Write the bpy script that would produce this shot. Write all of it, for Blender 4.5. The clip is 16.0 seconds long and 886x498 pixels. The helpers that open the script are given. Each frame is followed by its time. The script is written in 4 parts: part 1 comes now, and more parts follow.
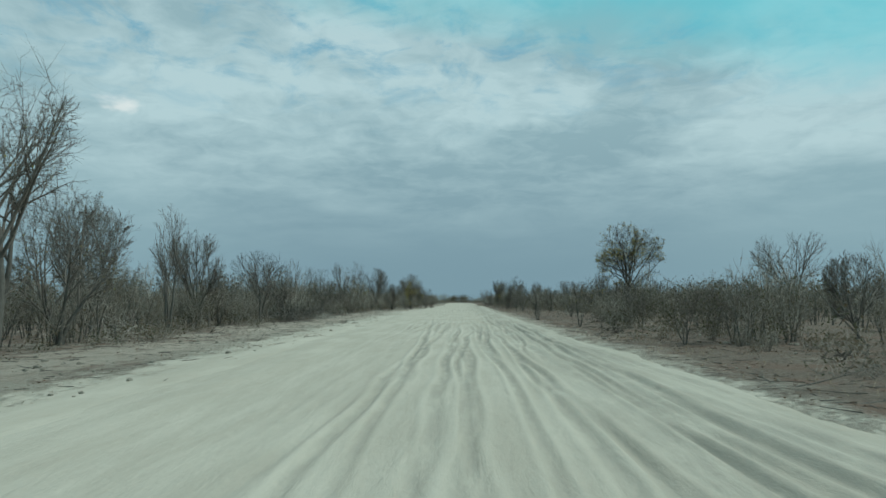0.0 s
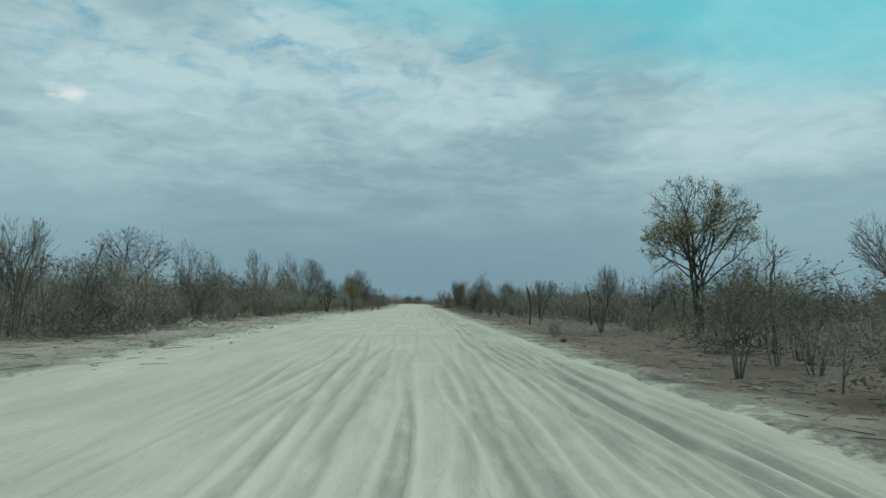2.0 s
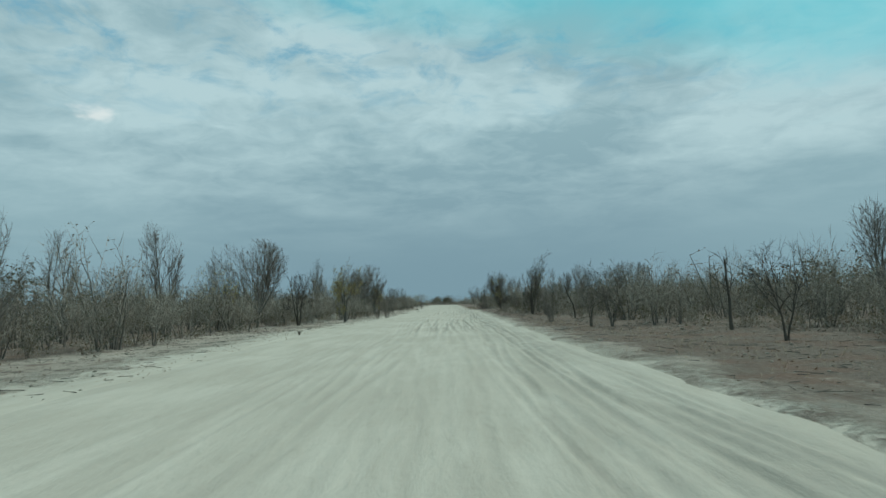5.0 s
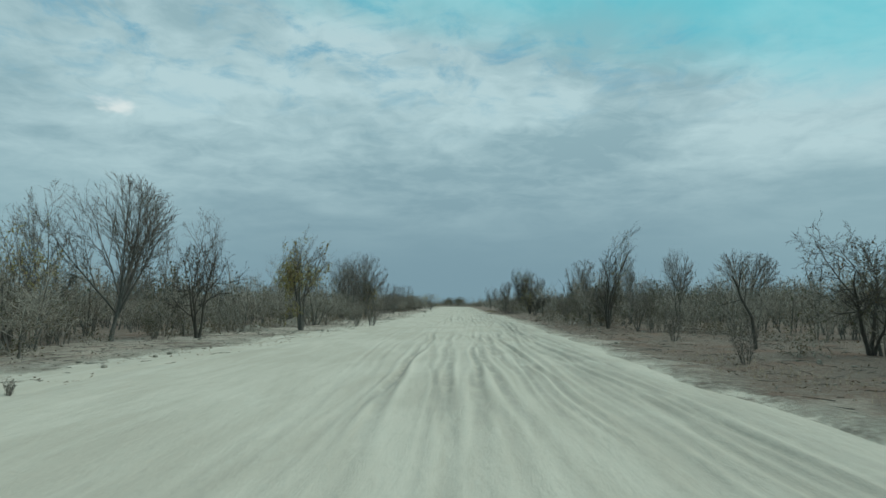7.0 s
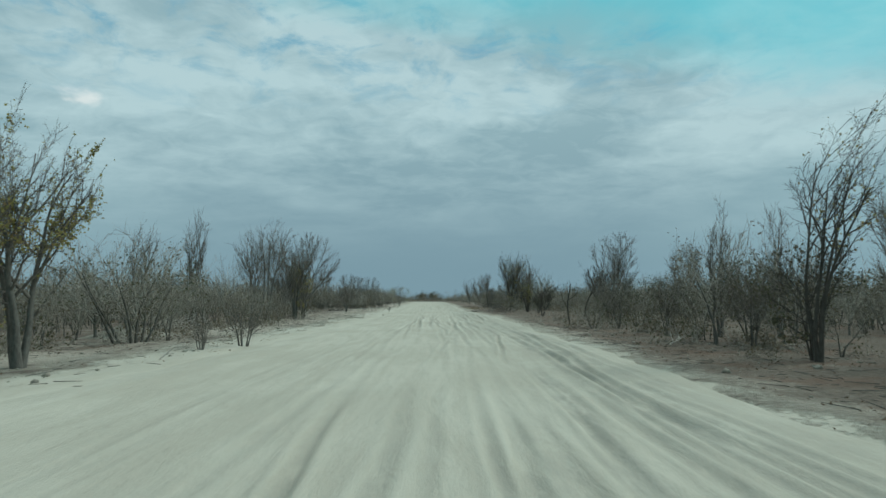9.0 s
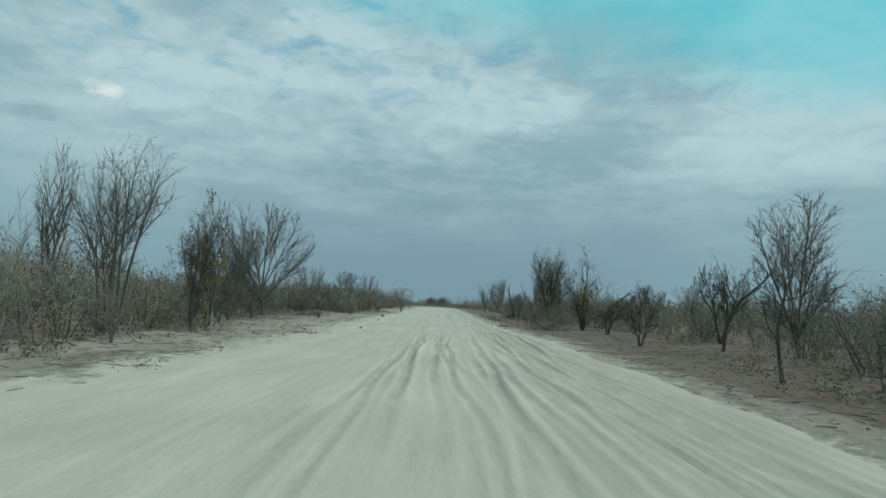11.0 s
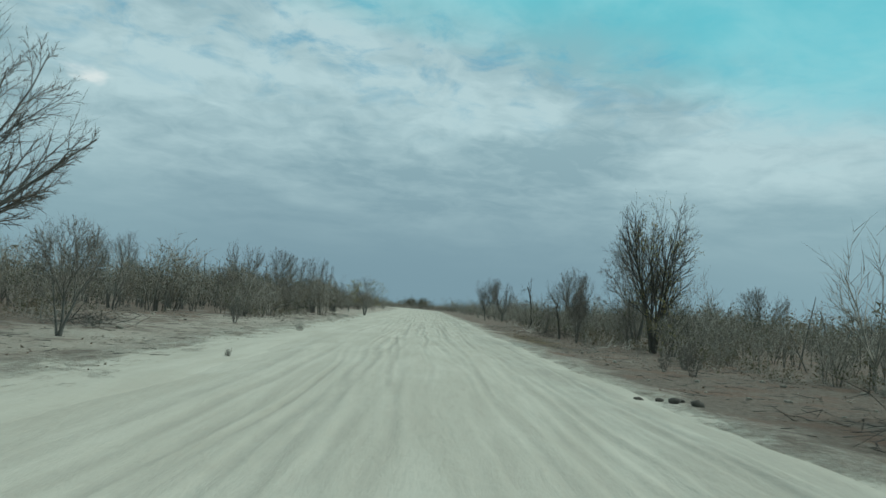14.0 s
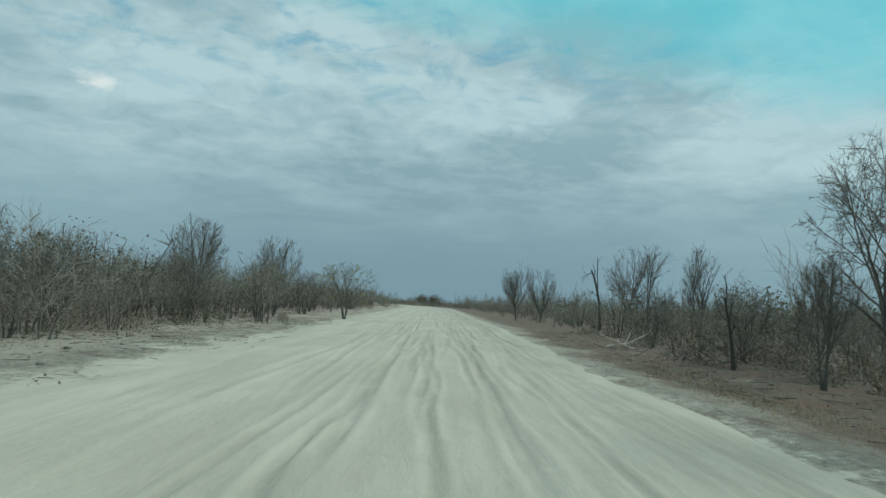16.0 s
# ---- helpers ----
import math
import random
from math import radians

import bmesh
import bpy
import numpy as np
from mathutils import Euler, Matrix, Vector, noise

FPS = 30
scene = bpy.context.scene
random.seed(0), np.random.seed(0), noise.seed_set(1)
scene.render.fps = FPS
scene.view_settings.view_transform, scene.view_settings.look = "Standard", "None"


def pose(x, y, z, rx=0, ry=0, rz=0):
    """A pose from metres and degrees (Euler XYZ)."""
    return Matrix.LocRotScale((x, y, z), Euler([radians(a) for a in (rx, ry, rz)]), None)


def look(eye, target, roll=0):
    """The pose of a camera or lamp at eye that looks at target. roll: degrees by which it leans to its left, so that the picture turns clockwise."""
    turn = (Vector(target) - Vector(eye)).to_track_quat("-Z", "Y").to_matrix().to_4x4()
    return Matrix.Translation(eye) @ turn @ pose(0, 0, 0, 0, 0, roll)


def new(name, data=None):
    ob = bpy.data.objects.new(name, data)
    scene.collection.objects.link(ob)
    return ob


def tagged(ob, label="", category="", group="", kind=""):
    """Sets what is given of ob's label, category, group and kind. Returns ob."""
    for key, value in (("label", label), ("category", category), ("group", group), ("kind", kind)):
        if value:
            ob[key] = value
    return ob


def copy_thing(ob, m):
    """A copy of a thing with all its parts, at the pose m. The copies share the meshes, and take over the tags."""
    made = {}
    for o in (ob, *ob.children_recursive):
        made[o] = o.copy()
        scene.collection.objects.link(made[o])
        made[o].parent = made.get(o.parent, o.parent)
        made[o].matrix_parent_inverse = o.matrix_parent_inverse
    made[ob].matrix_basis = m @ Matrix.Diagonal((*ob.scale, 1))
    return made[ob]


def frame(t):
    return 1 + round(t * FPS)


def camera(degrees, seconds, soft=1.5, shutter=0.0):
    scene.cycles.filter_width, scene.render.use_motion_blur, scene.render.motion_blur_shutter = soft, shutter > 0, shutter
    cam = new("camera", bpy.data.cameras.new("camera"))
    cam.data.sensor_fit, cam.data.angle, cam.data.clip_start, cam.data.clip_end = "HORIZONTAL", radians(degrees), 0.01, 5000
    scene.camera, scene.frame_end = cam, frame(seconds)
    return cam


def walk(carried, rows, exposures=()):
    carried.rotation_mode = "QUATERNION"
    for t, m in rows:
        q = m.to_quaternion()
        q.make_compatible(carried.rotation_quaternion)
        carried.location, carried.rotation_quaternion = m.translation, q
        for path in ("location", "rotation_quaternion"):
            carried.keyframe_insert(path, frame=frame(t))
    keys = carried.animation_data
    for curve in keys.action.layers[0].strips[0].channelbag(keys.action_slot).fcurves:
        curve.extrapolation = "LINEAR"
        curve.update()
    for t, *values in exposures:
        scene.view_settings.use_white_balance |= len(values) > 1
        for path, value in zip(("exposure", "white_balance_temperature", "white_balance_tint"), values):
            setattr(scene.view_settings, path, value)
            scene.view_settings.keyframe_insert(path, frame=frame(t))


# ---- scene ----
cam = camera(68, 16.0, soft=1.5, shutter=0.1)
# seconds, x, y, z, yaw, pitch, roll
PATH = [
    (0.0, 0.30, 0.00, 1.70, 1.71, 4.49, 0.54),
    (0.5, 0.09, 6.95, 1.71, 1.24, 4.57, 0.30),
    (1.0, -0.04, 13.82, 1.71, 0.54, 4.41, 1.08),
    (1.5, 0.02, 20.45, 1.72, -0.75, 4.66, 1.05),
    (2.0, 0.21, 26.87, 1.71, -2.26, 4.58, -0.43),
    (2.5, 0.58, 32.97, 1.68, -2.69, 4.40, 0.18),
    (3.0, 0.79, 39.23, 1.69, -2.04, 4.87, 1.68),
    (3.5, 0.63, 45.87, 1.70, -1.30, 4.96, 0.72),
    (4.0, 0.56, 52.43, 1.71, -0.17, 4.77, 2.00),
    (6.5, 0.23, 86.92, 1.67, 1.41, 4.58, 1.21),
    (7.0, -0.04, 94.00, 1.70, 1.31, 4.75, 0.34),
    (7.5, -0.22, 101.03, 1.72, 0.86, 4.82, 0.18),
    (8.0, -0.19, 107.80, 1.70, 0.00, 4.29, -0.10),
    (8.5, -0.10, 114.45, 1.69, -0.95, 4.15, -0.14),
    (9.0, 0.03, 121.01, 1.68, -0.94, 4.28, 0.45),
    (9.5, 0.04, 127.32, 1.70, -0.39, 4.68, 0.24),
    (12.0, -0.13, 160.00, 1.71, -0.41, 4.77, -2.99),
    (12.5, -0.24, 166.76, 1.71, 0.36, 4.71, -2.27),
    (13.0, -0.32, 173.31, 1.70, 0.67, 4.30, -1.31),
    (13.5, -0.42, 179.95, 1.69, -0.49, 4.52, -3.27),
    (14.0, -0.56, 186.80, 1.70, -1.92, 5.01, -4.27),
    (14.5, -0.51, 193.40, 1.70, -2.42, 4.85, -4.89),
    (15.0, -0.36, 199.80, 1.69, -2.05, 4.90, -4.60),
    (15.5, -0.33, 206.39, 1.70, -1.40, 4.83, -3.51),
    (16.0, -0.28, 213.17, 1.69, -0.92, 4.66, -3.03),
]
SKY_STRENGTH = 1.0
walk(cam, [(t, pose(x, y, z, 90 + b, c, a)) for t, x, y, z, a, b, c in PATH])

# ---------------------------------------------------------------- world, sun
world = bpy.data.worlds.new("overcast_sky")
scene.world = world
world.use_nodes = True


class Nodes:
    """Short way to write node trees."""

    def __init__(self, tree):
        self.tree = tree
        tree.nodes.clear()

    def add(self, kind, inputs=None, **props):
        n = self.tree.nodes.new(kind)
        for k, v in props.items():
            setattr(n, k, v)
        for k, v in (inputs or {}).items():
            if isinstance(v, bpy.types.NodeSocket):
                self.tree.links.new(v, n.inputs[k])
            else:
                n.inputs[k].default_value = v
        return n

    def math(self, op, a, b=0.0, c=0.0, clamp=False):
        return self.add("ShaderNodeMath", {0: a, 1: b, 2: c}, operation=op, use_clamp=clamp).outputs[0]

    def mix(self, f, a, b, blend="MIX"):
        n = self.add("ShaderNodeMix", {0: f, 6: a, 7: b}, data_type="RGBA", blend_type=blend)
        return n.outputs[2]

    def noise(self, vec, scale, detail=4.0, rough=0.55, distortion=0.0):
        return self.add("ShaderNodeTexNoise", {"Vector": vec, "Scale": scale, "Detail": detail,
                                               "Roughness": rough, "Distortion": distortion})

    def ramp(self, fac, lo, hi):
        return self.add("ShaderNodeMapRange", {0: fac, 1: lo, 2: hi, 3: 0.0, 4: 1.0}, interpolation_type="SMOOTHSTEP").outputs[0]

    def scaled(self, vec, scale):
        return self.add("ShaderNodeMapping", {"Vector": vec, "Scale": scale}).outputs[0]


def rgb(r, g, b):
    return (r, g, b, 1.0)


SUN_ELEVATION, SUN_TURN = radians(38), radians(75)

w = Nodes(world.node_tree)
way = w.add("ShaderNodeTexCoord").outputs["Generated"]
xyz = w.add("ShaderNodeSeparateXYZ", {0: way})
high = w.math("MAXIMUM", xyz.outputs[2], 0.0)
lift = w.math("ADD", high, 0.16)
deck = w.add("ShaderNodeCombineXYZ", {0: w.math("DIVIDE", xyz.outputs[0], lift), 1: w.math("DIVIDE", xyz.outputs[1], lift), 2: 0.0}).outputs[0]
sky = w.add("ShaderNodeTexSky", sky_type="NISHITA", sun_disc=False, sun_elevation=SUN_ELEVATION,
            sun_rotation=SUN_TURN, altitude=900.0, air_density=1.0, dust_density=2.0, ozone_density=1.0)
blue = w.add("ShaderNodeVectorMath", {0: sky.outputs[0], "Scale": 0.10}, operation="SCALE").outputs[0]
# grey stratus: darker towards the horizon, paler above
band = w.ramp(high, 0.02, 0.34)
band = w.math("MAXIMUM", band, w.math("MULTIPLY", w.ramp(w.math("ABSOLUTE", xyz.outputs[0]), 0.10, 0.55), w.math("ADD", 0.35, w.math("MULTIPLY", w.ramp(high, 0.0, 0.2), 0.45))))
grey = w.mix(band, rgb(0.195, 0.318, 0.378), rgb(0.285, 0.447, 0.492))
warp = w.add("ShaderNodeVectorMath", {0: w.noise(deck, 2.4, 5.0, 0.6, 0.3).outputs["Color"], 1: (0.5, 0.5, 0.5)}, operation="SUBTRACT").outputs[0]
warp = w.add("ShaderNodeVectorMath", {0: warp, 1: (0.22, 0.10, 0.10)}, operation="MULTIPLY").outputs[0]
bent = w.add("ShaderNodeVectorMath", {0: way, 1: warp}, operation="ADD").outputs[0]


def bank(x, y, z, wide, tall):
    """A cloud bank in that direction: 1 in its middle, 0 outside."""
    d = w.add("ShaderNodeVectorMath", {0: bent, 1: (x, y, z)}, operation="SUBTRACT").outputs[0]
    d = w.add("ShaderNodeVectorMath", {0: d, 1: (1 / wide, 0.6, 1 / tall)}, operation="MULTIPLY").outputs[0]
    r = w.add("ShaderNodeVectorMath", {0: d}, operation="LENGTH").outputs["Value"]
    return w.math("SUBTRACT", 1.0, w.ramp(r, 0.15, 1.0))


big = w.noise(deck, 1.3, 5.0, 0.58, 0.5).outputs[0]
streak = w.noise(w.scaled(deck, (0.9, 1.1, 1.0)), 2.8, 5.0, 0.55, 0.5).outputs[0]
fine = w.noise(deck, 7.0, 5.0, 0.60, 0.6).outputs[0]
pale = w.math("ADD", w.math("MULTIPLY", w.ramp(big, 0.30, 0.70), 0.66), w.math("MULTIPLY", w.ramp(streak, 0.32, 0.72), 0.30))
pale = w.math("MULTIPLY", pale, w.ramp(high, 0.04, 0.26))
for spot in ((-0.36, 0.87, 0.31, 0.20, 0.07), (-0.10, 0.94, 0.34, 0.30, 0.09), (0.08, 0.95, 0.29, 0.16, 0.05), (0.49, 0.83, 0.26, 0.26, 0.09)):
    pale = w.math("ADD", pale, w.math("MULTIPLY", bank(*spot), 0.42))
for spot in ((0.25, 0.89, 0.37, 0.24, 0.06, 0.60), (0.14, 0.96, 0.23, 0.22, 0.07, 0.30), (-0.06, 0.98, 0.18, 0.26, 0.06, 0.25)):
    pale = w.math("SUBTRACT", pale, w.math("MULTIPLY", bank(*spot[:5]), spot[5]))
pale = w.math("MAXIMUM", w.math("ADD", pale, w.math("MULTIPLY", w.math("SUBTRACT", fine, 0.5), w.math("MULTIPLY", w.ramp(high, 0.08, 0.32), 1.9))), 0.0, clamp=True)
cloud = w.mix(w.math("MULTIPLY", pale, 0.85), grey, rgb(0.478, 0.658, 0.688))
glint = w.math("MULTIPLY", bank(-0.457, 0.85, 0.273, 0.030, 0.019), w.ramp(streak, 0.30, 0.50))
cloud = w.mix(w.math("MULTIPLY", glint, 0.7), cloud, rgb(0.78, 0.84, 0.82))
dim = w.math("MULTIPLY", w.ramp(w.noise(deck, 6.5, 6.0, 0.62, 0.5).outputs[0], 0.46, 0.72), w.ramp(high, 0.22, 0.40))
cloud = w.mix(w.math("MULTIPLY", dim, 0.95), cloud, rgb(0.16, 0.39, 0.52))
# the windscreen's blue-green tint strip, painted into the upper sky's colour
edge = w.math("ADD", w.math("ADD", high, w.math("MULTIPLY", xyz.outputs[0], 0.22)), w.math("MULTIPLY", w.math("SUBTRACT", big, 0.5), 0.20))
clear = w.ramp(edge, 0.345, 0.485)
teal = w.mix(0.18, rgb(0.10, 0.60, 0.66), blue)
teal = w.mix(w.math("MULTIPLY", w.ramp(streak, 0.40, 0.66), 0.45), teal, rgb(0.30, 0.68, 0.72))
cloud = w.mix(w.math("MULTIPLY", clear, 0.88), cloud, teal)
# thinner cloud overhead lets more light down
top = w.ramp(high, 0.50, 0.90)
cloud = w.mix(top, cloud, rgb(0.93, 1.06, 1.02))
below = w.ramp(xyz.outputs[2], -0.02, 0.0)
cloud = w.mix(below, rgb(0.20, 0.21, 0.19), cloud)
back = w.add("ShaderNodeBackground", {"Color": cloud, "Strength": SKY_STRENGTH})
out = w.add("ShaderNodeOutputWorld", {"Surface": back.outputs[0]})

lamp = bpy.data.lights.new("sun", "SUN")
lamp.energy, lamp.angle, lamp.color = 1.5, radians(12), (0.96, 1.0, 0.91)
sun = new("sun", lamp)
SUN_WAY = Vector((math.sin(SUN_TURN) * math.cos(SUN_ELEVATION), math.cos(SUN_TURN) * math.cos(SUN_ELEVATION), math.sin(SUN_ELEVATION)))
sun.matrix_world = look(SUN_WAY * 200, (0, 0, 0))

# ---------------------------------------------------------------- materials


def material(name):
    m = bpy.data.materials.new(name)
    m.use_nodes = True
    return m, Nodes(m.node_tree)


def finish(n, colour, rough=0.9, bump=None, strength=0.4, distance=0.02, spec=0.2):
    ins = {"Base Color": colour, "Roughness": rough, "Specular IOR Level": spec}
    if bump is not None:
        ins["Normal"] = n.add("ShaderNodeBump", {"Height": bump, "Strength": strength, "Distance": distance}).outputs[0]
    p = n.add("ShaderNodeBsdfPrincipled", ins)
    n.add("ShaderNodeOutputMaterial", {"Surface": p.outputs[0]})


def sand_colour(n, at):
    """Pale dusty sand: colour and relief."""
    long = n.noise(n.scaled(at, (1.0, 0.14, 1.0)), 1.3, 5.0, 0.6, 0.5).outputs[0]
    trail = n.noise(n.scaled(at, (1.0, 0.22, 1.0)), 5.0, 5.0, 0.65, 0.5).outputs[0]
    patch = n.noise(at, 0.16, 5.0, 0.6, 0.4).outputs[0]
    clump = n.noise(at, 4.5, 5.0, 0.7, 0.2).outputs[0]
    grain = n.noise(at, 55.0, 3.0, 0.7).outputs[0]
    c = n.mix(n.ramp(long, 0.34, 0.68), rgb(0.398, 0.379, 0.322), rgb(0.464, 0.447, 0.385))
    c = n.mix(n.math("MULTIPLY", n.ramp(patch, 0.42, 0.66), 0.45), c, rgb(0.365, 0.345, 0.290))
    c = n.mix(n.math("MULTIPLY", n.ramp(trail, 0.54, 0.72), 0.22), c, rgb(0.29, 0.272, 0.228))
    c = n.mix(n.math("MULTIPLY", n.ramp(clump, 0.52, 0.75), 0.20), c, rgb(0.30, 0.28, 0.235))
    c = n.mix(n.math("MULTIPLY", n.ramp(grain, 0.42, 0.72), 0.22), c, rgb(0.25, 0.23, 0.19))
    relief = n.math("ADD", n.math("MULTIPLY", trail, 0.7), n.math("ADD", n.math("MULTIPLY", grain, 0.15), n.math("MULTIPLY", clump, 0.4)))
    return c, relief


def sand_material():
    m, n = material("pale_road_sand")
    at = n.add("ShaderNodeNewGeometry").outputs["Position"]
    c, relief = sand_colour(n, at)
    # sand pressed hard by tyres: greyer, finely treaded, with rut shade painted in
    state = n.add("ShaderNodeAttribute", attribute_name="packed_shade").outputs["Fac"]
    packed_shade, heaped_light = n.math("MAXIMUM", state, 0.0), n.math("MAXIMUM", n.math("MULTIPLY", state, -1.0), 0.0)
    worn_shade = n.math("MULTIPLY", packed_shade, n.ramp(n.noise(n.scaled(at, (1.0, 0.3, 1.0)), 2.5, 4.0, 0.65).outputs[0], 0.25, 0.60))
    c = n.mix(n.math("MULTIPLY", worn_shade, 0.62), c, rgb(0.225, 0.226, 0.200))
    # loose crests: paler dry sand plus painted light
    c = n.mix(n.math("MULTIPLY", heaped_light, 0.40), c, rgb(0.520, 0.505, 0.440))
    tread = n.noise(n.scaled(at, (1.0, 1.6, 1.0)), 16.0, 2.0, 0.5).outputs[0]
    relief = n.math("ADD", relief, n.math("MULTIPLY", n.math("MULTIPLY", tread, worn_shade), 0.4))
    finish(n, c, 0.95, relief, 0.7, 0.06, 0.1)
    return m


def verge_material():
    m, n = material("verge_soil")
    at = n.add("ShaderNodeNewGeometry").outputs["Position"]
    x = n.add("ShaderNodeSeparateXYZ", {0: at}).outputs[0]
    beyond = n.add("ShaderNodeAttribute", attribute_name="from_edge").outputs["Fac"]
    sand, relief = sand_colour(n, at)
    beyond = n.math("MULTIPLY", beyond, n.math("ADD", 1.0, n.math("MULTIPLY", n.ramp(x, -1.0, 1.0), 0.7)))
    blotch = n.noise(at, 0.20, 5.0, 0.62, 0.4).outputs[0]
    mid = n.noise(n.scaled(at, (1.0, 0.6, 1.0)), 1.1, 6.0, 0.68, 0.3).outputs[0]
    crumb = n.noise(at, 6.0, 6.0, 0.80).outputs[0]
    grain = n.noise(at, 48.0, 3.0, 0.7).outputs[0]
    # leaf litter lies deeper under the trees, and comes closer to the road on its right side
    side = n.ramp(x, -1.0, 1.0)
    right = n.math("MULTIPLY", n.ramp(beyond, 0.2, 5.0), n.math("MULTIPLY", side, 1.25))
    left = n.math("MULTIPLY", n.ramp(beyond, 5.0, 13.0), n.math("SUBTRACT", 1.0, side))
    deep = n.math("ADD", right, left)
    pale = n.mix(n.ramp(mid, 0.35, 0.65), rgb(0.325, 0.292, 0.246), rgb(0.412, 0.382, 0.326))
    soil = n.ramp(n.math("SUBTRACT", n.math("ADD", beyond, n.math("ADD", n.math("MULTIPLY", n.math("SUBTRACT", mid, 0.5), 7.0), n.math("MULTIPLY", n.math("SUBTRACT", crumb, 0.5), 6.0))), n.math("MULTIPLY", n.math("SUBTRACT", 1.0, side), 2.2)), -0.2, 2.0)
    pale = n.mix(soil, sand, pale)
    litter = n.mix(n.ramp(crumb, 0.35, 0.65), rgb(0.070, 0.055, 0.045), rgb(0.195, 0.163, 0.135))
    cover = n.ramp(n.math("ADD", n.math("MULTIPLY", deep, 0.75), n.math("ADD", n.math("ADD", n.math("MULTIPLY", blotch, 2.4), n.math("MULTIPLY", n.math("SUBTRACT", crumb, 0.5), 1.6)), n.math("MULTIPLY", mid, 2.8))), 2.45, 3.25)
    cover = n.math("MULTIPLY", cover, soil)
    c = n.mix(n.math("MULTIPLY", cover, 0.9), pale, litter)
    rust = n.math("MULTIPLY", n.ramp(n.noise(at, 0.45, 5.0, 0.65).outputs[0], 0.46, 0.66), cover)
    c = n.mix(n.math("MULTIPLY", rust, 0.65), c, rgb(0.175, 0.108, 0.080))
    c = n.mix(n.math("MULTIPLY", n.math("MULTIPLY", n.ramp(crumb, 0.54, 0.70), soil), 0.50), c, rgb(0.110, 0.088, 0.072))
    c = n.mix(n.math("MULTIPLY", n.math("MULTIPLY", n.ramp(grain, 0.45, 0.75), soil), 0.3), c, rgb(0.07, 0.06, 0.05))
    rough = n.math("ADD", n.math("MULTIPLY", n.math("ADD", crumb, n.math("MULTIPLY", grain, 0.3)), n.math("ADD", n.math("MULTIPLY", soil, 0.9), 0.1)), n.math("MULTIPLY", relief, 0.5))
    flake = n.noise(n.scaled(at, (1.0, 1.0, 1.0)), 4.2, 5.0, 0.75, 0.6).outputs[0]
    c = n.mix(n.math("MULTIPLY", n.math("MULTIPLY", n.ramp(flake, 0.55, 0.70), soil), 0.42), c, rgb(0.080, 0.062, 0.050))
    c = n.mix(n.math("MULTIPLY", n.math("MULTIPLY", n.ramp(flake, 0.42, 0.34), soil), 0.45), c, rgb(0.300, 0.275, 0.235))
    rough = n.math("ADD", rough, n.math("MULTIPLY", n.math("MULTIPLY", flake, soil), 1.2))
    finish(n, c, 0.95, rough, 0.8, 0.055, 0.1)
    return m


def bark_material(name, dark, pale):
    m, n = material(name)
    at = n.add("ShaderNodeTexCoord").outputs["Object"]
    who = n.add("ShaderNodeObjectInfo").outputs["Random"]
    isle = n.add("ShaderNodeNewGeometry").outputs["Random Per Island"]
    ridge = n.noise(n.scaled(at, (1.0, 1.0, 0.25)), 22.0, 5.0, 0.65).outputs[0]
    stain = n.noise(at, 1.3, 3.0, 0.5).outputs[0]
    c = n.mix(n.ramp(ridge, 0.3, 0.7), dark, pale)
    c = n.mix(n.math("MULTIPLY", n.ramp(stain, 0.45, 0.7), 0.35), c, n.mix(0.7, dark, pale))
    c = n.mix(n.math("MULTIPLY", isle, 0.45), c, pale)
    c = n.mix(n.math("MULTIPLY", who, 0.30), c, n.mix(0.35, dark, rgb(0.14, 0.11, 0.085)))
    finish(n, c, 0.9, ridge, 0.6, 0.01, 0.15)
    return m


def leaf_material(name, a, b, dry):
    m, n = material(name)
    isle = n.add("ShaderNodeNewGeometry").outputs["Random Per Island"]
    who = n.add("ShaderNodeObjectInfo").outputs["Random"]
    c = n.mix(isle, a, b)
    c = n.mix(n.math("MULTIPLY", n.ramp(n.math("FRACT", n.math("MULTIPLY", isle, 7.3)), 0.6, 0.9), 0.8), c, dry)
    c = n.mix(n.math("MULTIPLY", who, 0.25), c, rgb(0.10, 0.09, 0.06))
    d = n.add("ShaderNodeBsdfDiffuse", {"Color": c, "Roughness": 0.6})
    t = n.add("ShaderNodeBsdfTranslucent", {"Color": c})
    s = n.add("ShaderNodeMixShader", {0: 0.50, 1: d.outputs[0], 2: t.outputs[0]})
    n.add("ShaderNodeOutputMaterial", {"Surface": s.outputs[0]})
    return m


def soil_material():
    m, n = material("heaped_soil")
    at = n.add("ShaderNodeNewGeometry").outputs["Position"]
    mid = n.noise(at, 1.6, 6.0, 0.7, 0.3).outputs[0]
    crumb = n.noise(at, 11.0, 6.0, 0.8).outputs[0]
    c = n.mix(n.ramp(mid, 0.35, 0.65), rgb(0.205, 0.190, 0.160), rgb(0.345, 0.328, 0.280))
    c = n.mix(n.math("MULTIPLY", n.ramp(crumb, 0.50, 0.70), 0.6), c, rgb(0.11, 0.095, 0.078))
    finish(n, c, 0.95, crumb, 0.9, 0.06, 0.1)
    return m


